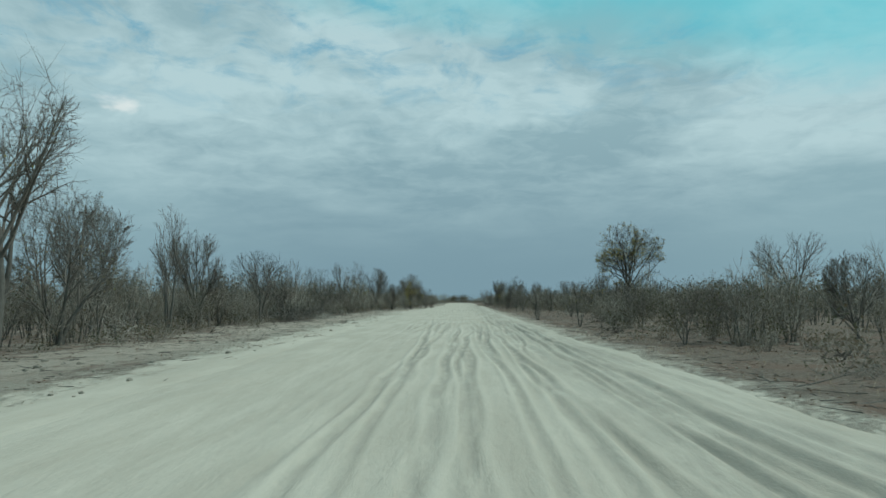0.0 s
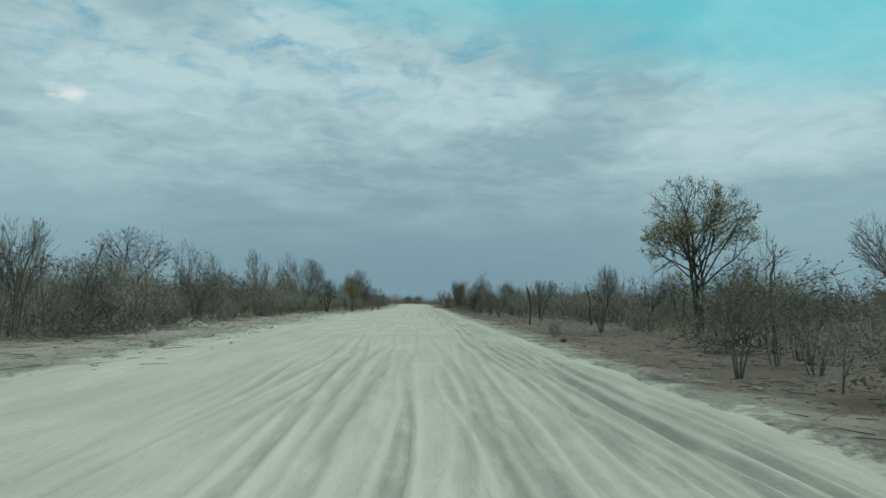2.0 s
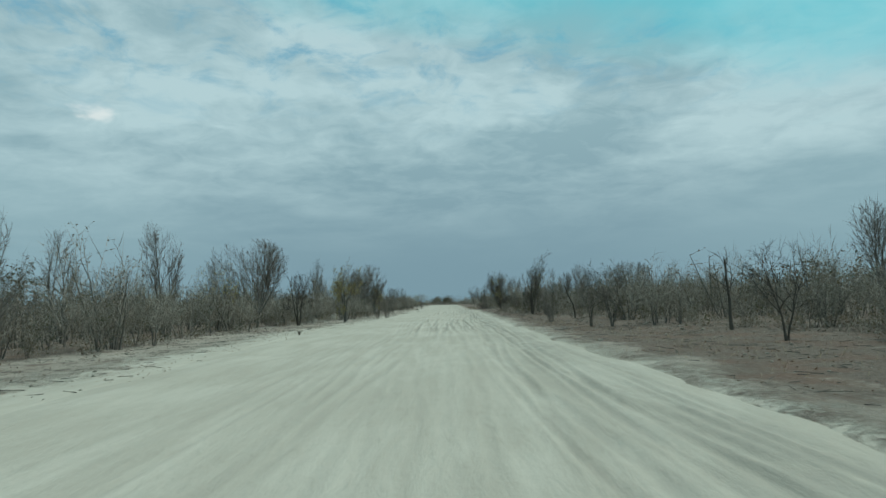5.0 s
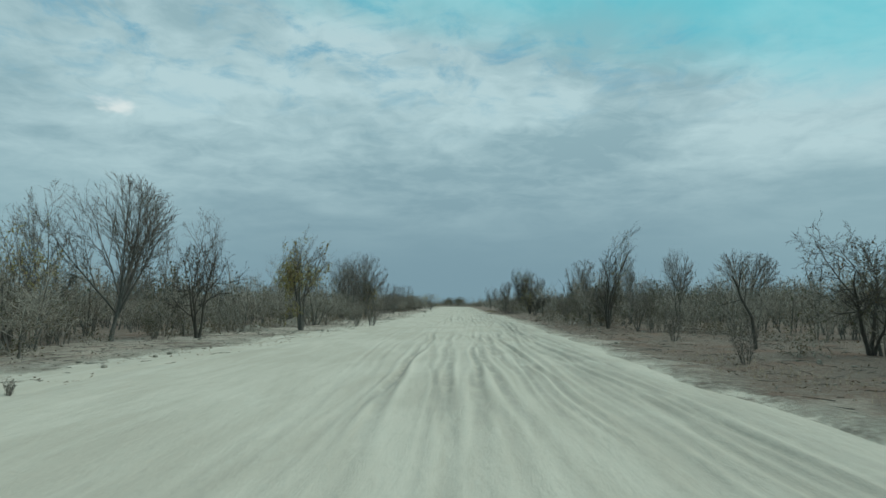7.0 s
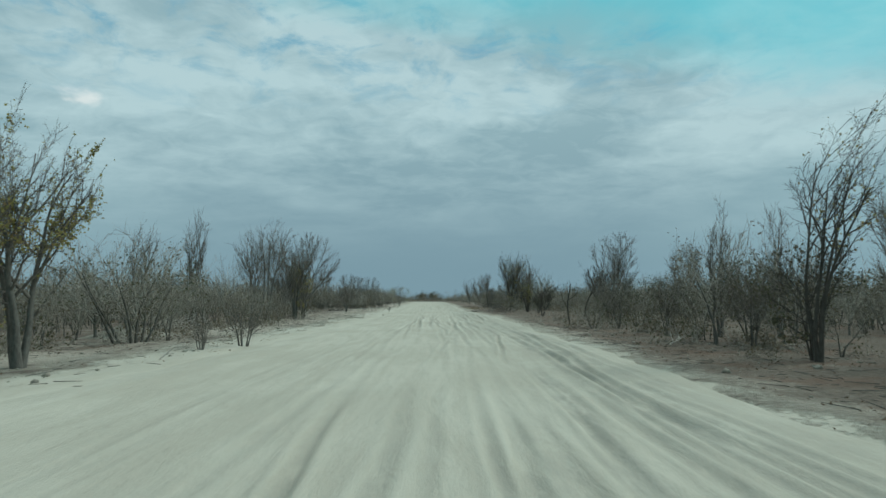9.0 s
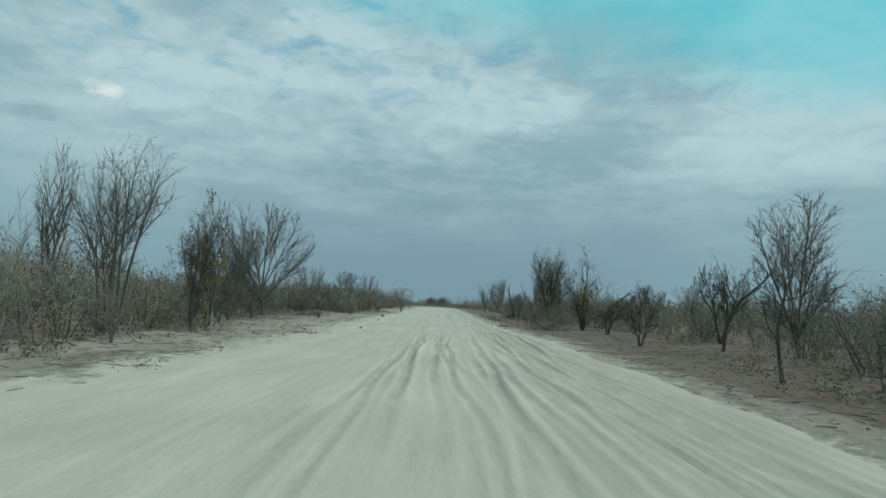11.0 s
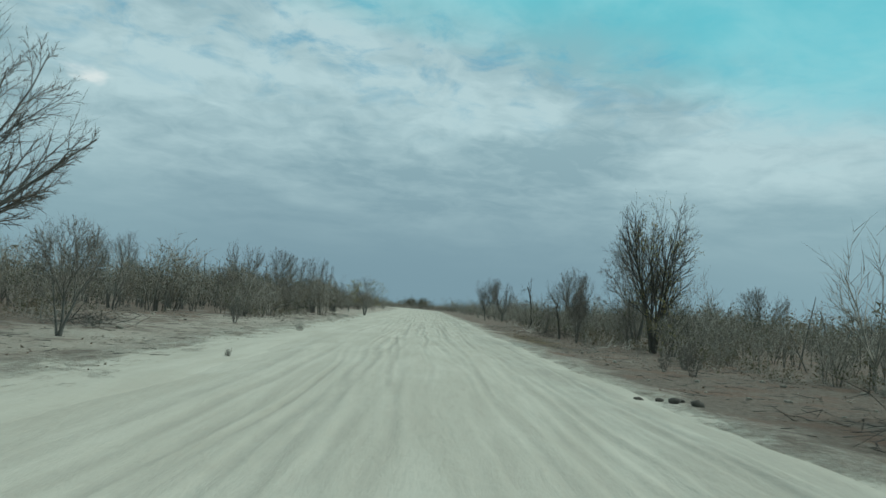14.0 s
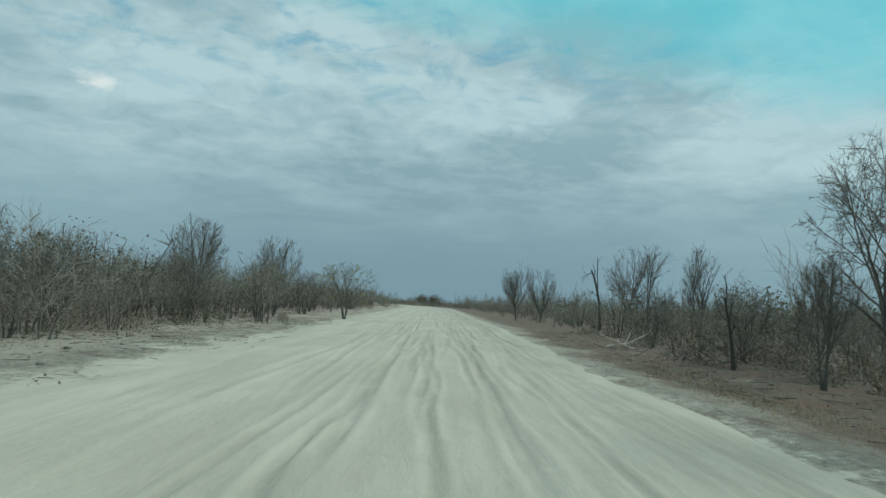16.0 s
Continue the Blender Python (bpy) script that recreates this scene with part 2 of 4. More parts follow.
SAND, VERGE, SOIL = sand_material(), verge_material(), soil_material()
BARK = bark_material("grey_bark", rgb(0.058, 0.055, 0.050), rgb(0.155, 0.150, 0.135))
DARK_BARK = bark_material("dark_bark", rgb(0.036, 0.033, 0.029), rgb(0.100, 0.092, 0.080))
TWIG = bark_material("twig_bark", rgb(0.083, 0.075, 0.067), rgb(0.208, 0.190, 0.168))
SCRUB_TWIG = bark_material("pale_twig_bark", rgb(0.158, 0.147, 0.124), rgb(0.335, 0.312, 0.264))
DEADWOOD = bark_material("bleached_wood", rgb(0.30, 0.28, 0.25), rgb(0.52, 0.49, 0.44))
YELLOW_LEAF = leaf_material("yellowing_leaf", rgb(0.250, 0.240, 0.095), rgb(0.430, 0.370, 0.140), rgb(0.32, 0.21, 0.11))
OLIVE_LEAF = leaf_material("dusty_olive_leaf", rgb(0.075, 0.080, 0.048), rgb(0.150, 0.148, 0.095), rgb(0.160, 0.115, 0.075))
BROWN_LEAF = leaf_material("dry_brown_leaf", rgb(0.115, 0.080, 0.058), rgb(0.200, 0.150, 0.112), rgb(0.160, 0.092, 0.065))
GREY_LEAF = leaf_material("dusty_grey_leaf", rgb(0.165, 0.142, 0.108), rgb(0.258, 0.226, 0.174), rgb(0.185, 0.140, 0.100))
STRAW = leaf_material("dry_grass", rgb(0.33, 0.27, 0.175), rgb(0.43, 0.37, 0.26), rgb(0.25, 0.19, 0.12))

# ---------------------------------------------------------------- mesh helpers


def mesh_from(name, verts, tris, materials, index=None, smooth=True):
    """A mesh of triangles out of two arrays."""
    me = bpy.data.meshes.new(name)
    verts, tris = np.asarray(verts, np.float32), np.asarray(tris, np.int32)
    me.vertices.add(len(verts))
    me.vertices.foreach_set("co", verts.ravel())
    me.loops.add(tris.size)
    me.loops.foreach_set("vertex_index", tris.ravel())
    me.polygons.add(len(tris))
    me.polygons.foreach_set("loop_start", np.arange(0, tris.size, 3, dtype=np.int32))
    for m in materials:
        me.materials.append(m)
    if index is not None:
        me.polygons.foreach_set("material_index", np.asarray(index, np.int32))
    me.polygons.foreach_set("use_smooth", np.full(len(tris), smooth))
    me.update(calc_edges=True)
    return me


def part(name, verts, tris, mat, parent, label="", smooth=True):
    ob = new(name, mesh_from(name, verts, tris, [mat], smooth=smooth))
    ob.parent = parent
    return tagged(ob, label) if label else ob


def unit(v):
    return v / np.maximum(np.linalg.norm(v, axis=-1, keepdims=True), 1e-9)


def sticks(segs, sides):
    """Tapered sticks, given as rows of start, end and two radii, as triangles."""
    s = np.asarray(segs, float).reshape(-1, 8)
    a, b, ra, rb = s[:, :3], s[:, 3:6], s[:, 6], s[:, 7]
    d = unit(b - a)
    a = a - d * (ra * 0.35)[:, None]
    ref = np.where(np.abs(d[:, 2:3]) > 0.9, np.array([[1.0, 0, 0]]), np.array([[0, 0, 1.0]]))
    u = unit(np.cross(d, ref))
    v = np.cross(d, u)
    ang = np.arange(sides) * 2 * math.pi / sides
    ring = np.cos(ang)[None, :, None] * u[:, None] + np.sin(ang)[None, :, None] * v[:, None]
    lo, hi = a[:, None] + ring * ra[:, None, None], b[:, None] + ring * rb[:, None, None]
    verts = np.concatenate([lo, hi], 1).reshape(-1, 3)
    k = np.arange(sides)
    j = (k + 1) % sides
    one = np.concatenate([np.stack([k, j, j + sides], 1), np.stack([k, j + sides, k + sides], 1)])
    tris = (np.arange(len(s))[:, None, None] * 2 * sides + one[None]).reshape(-1, 3)
    return verts, tris


def tube(rows, sides):
    """One unbroken tapered tube along joined rows."""
    s = np.asarray(rows, float)
    p = np.concatenate([s[:, :3], s[-1:, 3:6]])
    r = np.concatenate([s[:, 6], s[-1:, 7]])
    ang = np.arange(sides) * 2 * math.pi / sides
    ring = np.stack([np.cos(ang), np.sin(ang), np.zeros(sides)], 1)
    bumps = 1 + 0.10 * np.sin(ang * 3 + 1.0)
    verts = (p[:, None] + ring[None] * (r[:, None] * bumps[None])[..., None]).reshape(-1, 3)
    k = np.arange(sides)
    j = (k + 1) % sides
    one = np.concatenate([np.stack([k, j, j + sides], 1), np.stack([k, j + sides, k + sides], 1)])
    tris = (np.arange(len(s))[:, None, None] * sides + one[None]).reshape(-1, 3)
    return verts, tris


def spikes(segs):
    """Twig ends: three-sided cones."""
    s = np.asarray(segs, float).reshape(-1, 8)
    a, b, r = s[:, :3], s[:, 3:6], s[:, 6]
    d = unit(b - a)
    ref = np.where(np.abs(d[:, 2:3]) > 0.9, np.array([[1.0, 0, 0]]), np.array([[0, 0, 1.0]]))
    u = unit(np.cross(d, ref))
    v = np.cross(d, u)
    ring = [a + (math.cos(q) * u + math.sin(q) * v) * r[:, None] for q in (0, 2.094, 4.189)]
    verts = np.stack(ring + [b], 1).reshape(-1, 3)
    tris = (np.arange(len(s))[:, None, None] * 4 + np.array([[0, 1, 3], [1, 2, 3], [2, 0, 3]])[None]).reshape(-1, 3)
    return verts, tris


def leaves_at(points, size, rng):
    """Small folded leaves at the given points."""
    p = np.asarray(points, float).reshape(-1, 3)
    n = len(p)
    d = unit(rng.normal(size=(n, 3)) + np.array([0, 0, -0.2]))
    e = unit(np.cross(d, rng.normal(size=(n, 3))))
    up = np.cross(d, e)
    s = size * rng.uniform(0.6, 1.3, (n, 1))
    verts = np.stack([p, p + d * s * 0.5 + e * s * 0.42 + up * s * 0.1, p + d * s, p + d * s * 0.5 - e * s * 0.42 + up * s * 0.1], 1).reshape(-1, 3)
    tris = (np.arange(n)[:, None, None] * 4 + np.array([[0, 1, 2], [0, 2, 3]])[None]).reshape(-1, 3)
    return verts, tris


def flakes_at(points, size, rng, lie=1.0):
    """Leaves of the deep scrub or the litter, one triangle each; lie: how far they stand up."""
    p = np.asarray(points, float).reshape(-1, 3)
    d, e = (unit(rng.normal(size=p.shape) * np.array([1.0, 1.0, lie])) for _ in range(2))
    s = size * rng.uniform(0.7, 1.4, (len(p), 1))
    return np.stack([p, p + d * s, p + e * s * 0.9], 1).reshape(-1, 3), np.arange(len(p) * 3).reshape(-1, 3)


def slivers(rows, rng):
    """Finest twigs, each a single tapering blade."""
    r = np.asarray(rows, float)
    a, b = r[:, :3], r[:, 3:6]
    e = np.cross(b - a, rng.normal(size=a.shape))
    e = e / np.maximum(np.linalg.norm(e, axis=1), 1e-9)[:, None] * r[:, 6:7] * 1.25
    return np.stack([a - e, a + e, b], 1).reshape(-1, 3), np.arange(len(r) * 3).reshape(-1, 3)


def join(*pieces):
    verts, tris, base = [], [], 0
    for v, t in pieces:
        verts.append(v)
        tris.append(t + base)
        base += len(v)
    return np.concatenate(verts), np.concatenate(tris)


# ---------------------------------------------------------------- how a tree grows


def grow(rng, p, d, length, r0, r1, n, wander, up):
    """One crooked branch: rows of sticks and its nodes (place, way, radius, how far along)."""
    rows, nodes = [], []
    p, d = np.array(p, float), np.array(d, float)
    for i in range(n):
        q = p + d * (length / n)
        ra, rb = r0 + (r1 - r0) * i / n, r0 + (r1 - r0) * (i + 1) / n
        rows.append((*p, *q, ra, rb))
        nodes.append((q, d, rb, (i + 1) / n))
        p = q
        d = d + rng.normal(size=3) * wander + np.array([0, 0, up])
        d = d / np.linalg.norm(d)
    return rows, nodes


def across(d):
    """Two ways square to each given way."""
    ref = np.where(np.abs(d[..., 2:3]) > 0.9, np.array([1.0, 0, 0]), np.array([0, 0, 1.0]))
    u = unit(np.cross(d, ref))
    return u, np.cross(d, u)


def fork(rng, d, angle):
    """A way that leaves d by that angle (radians)."""
    u, v = across(np.asarray(d, float))
    q = rng.uniform(0, 2 * math.pi)
    return d * math.cos(angle) + (u * math.cos(q) + v * math.sin(q)) * math.sin(angle)


def branches(rng, start, way, length, radius, n, wander, up, taper):
    """Crooked branches, many at once: their points and radii."""
    pts, d = [start], unit(way)
    for i in range(n):
        pts.append(pts[-1] + d * (length / n)[:, None])
        d = unit(d + rng.normal(size=d.shape) * wander + np.array([0, 0, up]))
    return np.stack(pts, 1), radius[:, None] * (1 - (1 - taper) * np.linspace(0, 1, n + 1))[None]


def shoots(rng, pts, rad, length, count, first, angle, spread, ratio, fall):
    """Where the next order of branches leaves its parents: places, ways, lengths, radii."""
    k, m = pts.shape[:2]
    t = first + (0.995 - first) * (np.arange(count)[None] + rng.uniform(0, 1, (k, count))) / count
    i = np.minimum((t * (m - 1)).astype(int), m - 2)
    f = t * (m - 1) - i
    row = np.arange(k)[:, None]
    a, b = pts[row, i], pts[row, i + 1]
    d = unit(b - a)
    u, v = across(d)
    turn = np.arange(count)[None] * 2.4 + rng.uniform(0, 6.28, (k, 1)) + rng.normal(size=(k, count)) * 0.45
    ang = np.radians(np.maximum(angle + spread * rng.uniform(-1.8, 1.8, (k, count)), 5.0))[..., None]
    way = d * np.cos(ang) + (u * np.cos(turn)[..., None] + v * np.sin(turn)[..., None]) * np.sin(ang)
    ln = length[:, None] * ratio * (1 - fall * (t - first) / (1 - first)) * rng.uniform(0.6, 1.2, (k, count))
    r = rad[row, i] + (rad[row, i + 1] - rad[row, i]) * f
    return (a + (b - a) * f[..., None]).reshape(-1, 3), way.reshape(-1, 3), ln.ravel(), r.ravel()


def tubes(pts, rad, sides):
    """Unbroken tapered tubes along many branches."""
    k, m = pts.shape[:2]
    u, v = across(unit(pts[:, -1] - pts[:, 0]))
    ang = np.arange(sides) * 2 * math.pi / sides
    ring = np.cos(ang)[None, :, None] * u[:, None] + np.sin(ang)[None, :, None] * v[:, None]
    verts = (pts[:, :, None] + ring[:, None] * rad[:, :, None, None]).reshape(-1, 3)
    j = np.arange(sides)
    n = (j + 1) % sides
    one = np.concatenate([np.stack([j, n, n + sides], 1), np.stack([j, n + sides, j + sides], 1)])
    one = (np.arange(m - 1)[:, None, None] * sides + one[None]).reshape(-1, 3)
    return verts, (np.arange(k)[:, None, None] * m * sides + one[None]).reshape(-1, 3)


def room_for(p, d, height, width, mid, low):
    """How far each way goes from its place before it leaves the crown's dome."""
    t = np.linspace(0.02, 1.0, 26) * max(height, width)
    q = p[:, None] + d[:, None] * t[None, :, None]
    z = q[..., 2] - mid * height
    z = np.where(z > 0, z / (height * (1 - mid)), z / (height * (mid - low)))
    inside = z ** 2 + (q[..., 0] ** 2 + q[..., 1] ** 2) / (width / 2) ** 2 < 1
    return np.maximum((inside * t[None]).max(1), 0.05 * height)


# crown: its widest height and its foot; stems: how many, their lean and length
# orders of branching: how many, from where, angle, its spread, length, its fall, pieces, crook, upward pull
STYLES = {
    "fan": dict(girth=0.0165, mid=0.72, low=0.16, stems=1, lean=3, stem=0.26, crook=0.05, orders=((10, 0.40, 32, 13, 0, 0.0, 6, 0.05, 0.0), (9, 0.26, 25, 7, 0.58, 0.1, 3, 0.07, 0.0), (9, 0.15, 27, 8, 0.52, 0.12, 2, 0.09, 0.0), (8, 0.1, 30, 10, 0.56, 0.12, 1, 0, 0))),
    "grand": dict(girth=0.0175, mid=0.70, low=0.14, stems=1, lean=3, stem=0.24, crook=0.05, orders=((12, 0.40, 36, 15, 0, 0.0, 6, 0.06, 0.0), (9, 0.26, 26, 8, 0.54, 0.1, 3, 0.08, 0.0), (9, 0.15, 28, 8, 0.5, 0.12, 2, 0.09, 0.0), (8, 0.1, 32, 10, 0.56, 0.12, 1, 0, 0))),
    "umbrella": dict(girth=0.016, mid=0.74, low=0.42, stems=2, lean=7, stem=0.52, crook=0.07, orders=((8, 0.55, 42, 13, 0, 0.1, 5, 0.08, -0.02), (8, 0.3, 38, 12, 0.52, 0.12, 3, 0.11, 0.01), (6, 0.2, 42, 12, 0.55, 0.12, 2, 0.11, 0.01), (7, 0.1, 42, 14, 0.7, 0.12, 1, 0, 0))),
    "round": dict(girth=0.016, mid=0.64, low=0.26, stems=3, lean=5, stem=0.62, crook=0.06, orders=((10, 0.42, 46, 12, 0, 0.3, 5, 0.10, 0.02), (7, 0.28, 40, 12, 0.48, 0.12, 3, 0.13, 0.0), (6, 0.2, 42, 14, 0.55, 0.12, 2, 0.14, 0.0), (6, 0.1, 44, 16, 0.68, 0.12, 1, 0, 0))),
    "big": dict(girth=0.016, mid=0.60, low=0.10, stems=4, lean=17, stem=0.56, crook=0.09, orders=((7, 0.34, 40, 12, 0, 0.3, 5, 0.11, 0.02), (6, 0.3, 38, 12, 0.50, 0.12, 3, 0.13, 0.01), (6, 0.2, 40, 14, 0.56, 0.12, 2, 0.13, 0.0), (6, 0.1, 42, 16, 0.7, 0.12, 1, 0, 0))),
    "upright": dict(girth=0.013, mid=0.74, low=0.22, stems=3, lean=9, stem=0.56, crook=0.06, orders=((8, 0.45, 28, 10, 0, 0.25, 5, 0.07, 0.0), (9, 0.24, 28, 8, 0.58, 0.12, 3, 0.09, 0.01), (8, 0.15, 32, 10, 0.56, 0.12, 1, 0, 0))),
    "tall": dict(girth=0.011, mid=0.68, low=0.04, stems=7, lean=11, stem=0.74, crook=0.07, orders=((9, 0.30, 30, 11, 0.42, 0.1, 4, 0.10, 0.02), (8, 0.2, 32, 12, 0.52, 0.12, 2, 0.12, 0.02), (7, 0.1, 34, 14, 0.62, 0.12, 1, 0, 0))),
    "spire": dict(girth=0.012, stems=7, lean=21, stem=0.50, crook=0.08, leader=0.95, orders=((6, 0.40, 36, 12, 0.40, 0.3, 4, 0.12, 0.04), (5, 0.2, 40, 12, 0.54, 0.2, 2, 0.12, 0.02), (6, 0.1, 42, 14, 0.6, 0.2, 1, 0, 0))),
    "wisp": dict(girth=0.010, mid=0.72, low=0.24, stems=4, lean=8, stem=0.74, crook=0.06, orders=((7, 0.50, 34, 11, 0.42, 0.1, 5, 0.09, 0.04), (7, 0.2, 36, 10, 0.5, 0.12, 3, 0.1, 0.02), (6, 0.1, 38, 12, 0.6, 0.12, 1, 0, 0))),
    "gnarled": dict(girth=0.020, stems=3, lean=20, stem=0.58, crook=0.15, orders=((8, 0.36, 52, 14, 0.70, 0.2, 6, 0.15, 0.01), (7, 0.22, 42, 14, 0.46, 0.2, 3, 0.15, 0.01), (6, 0.15, 42, 14, 0.54, 0.2, 2, 0.14, 0.0), (5, 0.1, 44, 14, 0.6, 0.2, 1, 0, 0))),
    "leafy": dict(girth=0.013, mid=0.60, low=0.06, stems=4, lean=14, stem=0.58, crook=0.10, orders=((7, 0.32, 42, 12, 0, 0.3, 4, 0.12, 0.02), (6, 0.22, 42, 12, 0.52, 0.12, 2, 0.13, 0.01), (6, 0.1, 44, 14, 0.66, 0.12, 1, 0, 0))),
    "dead":     dict(girth=0.022, stems=1, lean=8, stem=0.72, crook=0.16, orders=((5, 0.35, 52, 14, 0.50, 0.3, 5, 0.18, 0.05), (5, 0.3, 44, 14, 0.5, 0.3, 3, 0.18, 0.02), (5, 0.2, 44, 14, 0.5, 0.3, 1, 0, 0))),
    "shrub": dict(girth=0.010, mid=0.56, low=-0.1, stems=8, lean=20, stem=0.62, crook=0.10, foot=0.10, orders=((7, 0.2, 42, 12, 0.54, 0.12, 2, 0.14, 0.02), (8, 0.12, 44, 14, 0.66, 0.12, 1, 0, 0))),
    "sapling": dict(girth=0.014, mid=0.66, low=0.12, stems=2, lean=8, stem=0.60, crook=0.10, orders=((7, 0.42, 42, 12, 0, 0.3, 3, 0.13, 0.02), (6, 0.22, 42, 12, 0.55, 0.12, 2, 0.12, 0.01), (6, 0.1, 44, 14, 0.68, 0.12, 1, 0, 0))),
    "thicket": dict(girth=0.011, mid=0.58, low=-0.1, stems=5, lean=20, stem=0.62, crook=0.12, foot=0.14, orders=((7, 0.2, 44, 13, 0.55, 0.12, 1, 0.14, 0.01), (7, 0.1, 46, 16, 0.7, 0.12, 1, 0, 0))),
    "pole": dict(girth=0.015, mid=0.68, low=0.2, stems=2, lean=8, stem=0.55, crook=0.12, orders=((7, 0.45, 44, 13, 0, 0.3, 2, 0.12, 0.01), (5, 0.2, 42, 14, 0.56, 0.12, 1, 0.1, 0.0), (5, 0.1, 44, 14, 0.72, 0.12, 1, 0, 0))),
    "far_tree": dict(girth=0.018, mid=0.74, low=0.22, stems=1, lean=4, stem=0.30, crook=0.08, orders=((9, 0.45, 36, 14, 0, 0.0, 3, 0.07, 0.0), (6, 0.3, 28, 8, 0.54, 0.12, 1, 0.1, 0.02), (8, 0.15, 32, 10, 0.7, 0.12, 1, 0, 0))),
}
LEAVES = {"round": 7000, "big": 150, "tall": 900, "spire": 900, "wisp": 50, "leafy": 1500, "gnarled": 500}


def tree_wood(style, height, width, seed, sway=0.0, coarse=1.0, sparse=False):
    """A tree's wood, order by order: stems, limbs, branches, twigs."""
    s, rng = STYLES[style], np.random.default_rng(seed)
    k = s["stems"]
    a = rng.uniform(0, 6.28) + np.arange(k) * 6.283 / k + rng.normal(size=k) * 0.3
    lean = np.radians(s["lean"] * (0.6 + 0.6 * rng.uniform(size=k)))
    away = np.stack([np.cos(a), np.sin(a), np.zeros(k)], 1)
    foot = away * (s["foot"] * width * np.sqrt(rng.uniform(size=k)) if "foot" in s else np.full(k, height * 0.010 * (k > 1)))[:, None]
    way = away * np.sin(lean)[:, None] + np.array([0, 0, 1.0]) * np.cos(lean)[:, None]
    length = height * s["stem"] * rng.uniform(0.82, 1.08, k)
    if "leader" in s:
        length[0], way[0] = height * s["leader"], (0.03, 0.02, 1.0)
    foot[:, 2] = -0.08
    thin = 0.0055 * coarse * min(1.0, 0.4 + height / 2.5)
    radius = np.full(k, height * s["girth"]) * rng.uniform(0.8, 1.1, k)
    pts, rad = branches(rng, foot, way, length, radius, 7 if "mid" not in s or "foot" not in s else 4, s["crook"], 0.01, 0.45 if k == 1 else 0.22)
    rad[:, 0] *= 1.3
    levels = [(pts, rad)]
    for order, (count, first, angle, spread, ratio, fall, n, wander, up) in enumerate(s["orders"]):
        count = max(int(count * 0.7), 4) if sparse and order > 1 else count
        at, way, length, r = shoots(rng, pts, rad, length, count, first, angle, spread, ratio or 1.0, fall)
        if "mid" in s and (n > 1 or not ratio):
            room = room_for(at, way, height, width, s["mid"], s["low"]) * rng.uniform(0.86, 1.03, len(at))
            length = np.minimum(length, room) if ratio else room
        r = np.maximum(np.minimum(r * 0.78, 0.021 * length + thin), thin)
        pts, rad = branches(rng, at, way, length, r, n, wander, up, 0.25)
        rad = np.maximum(rad, thin * 0.55)
        levels.append((pts, rad))
    # fill the height and width
    ends = levels[-1][0][:, -1]
    top = max(np.quantile(ends[:, 2], 0.985), 0.05)
    fz = height / top
    fx = width / 2 / max(np.quantile(np.linalg.norm(ends[:, :2], axis=1), 0.96), 0.05)
    if "mid" in s:
        fx, fz = min(max(fx, 0.75), 1.35), min(max(fz, 0.8), 1.25)
    out = []
    for pts, rad in levels:
        pts = pts * np.array([fx, fx, fz])
        pts[:, 1:, 2] = np.maximum(pts[:, 1:, 2], 0.03)
        if sway:
            pts[..., 0] += sway * 0.22 * pts[..., 2] ** 2 / height
        out.append((pts, rad))
    return out


def blades(pts, rad, rng):
    """Finest twigs, each a single tapering blade."""
    a, b = pts[:, 0], pts[:, -1]
    e = unit(np.cross(b - a, rng.normal(size=a.shape))) * rad[:, :1] * 1.05
    return np.stack([a - e, a + e, b + e * 0.3], 1).reshape(-1, 3), np.arange(len(a) * 3).reshape(-1, 3)


def cones(pts, rad):
    """Twig ends: three-sided cones."""
    return spikes(np.concatenate([pts[:, 0], pts[:, -1], rad[:, :1], rad[:, -1:]], 1))


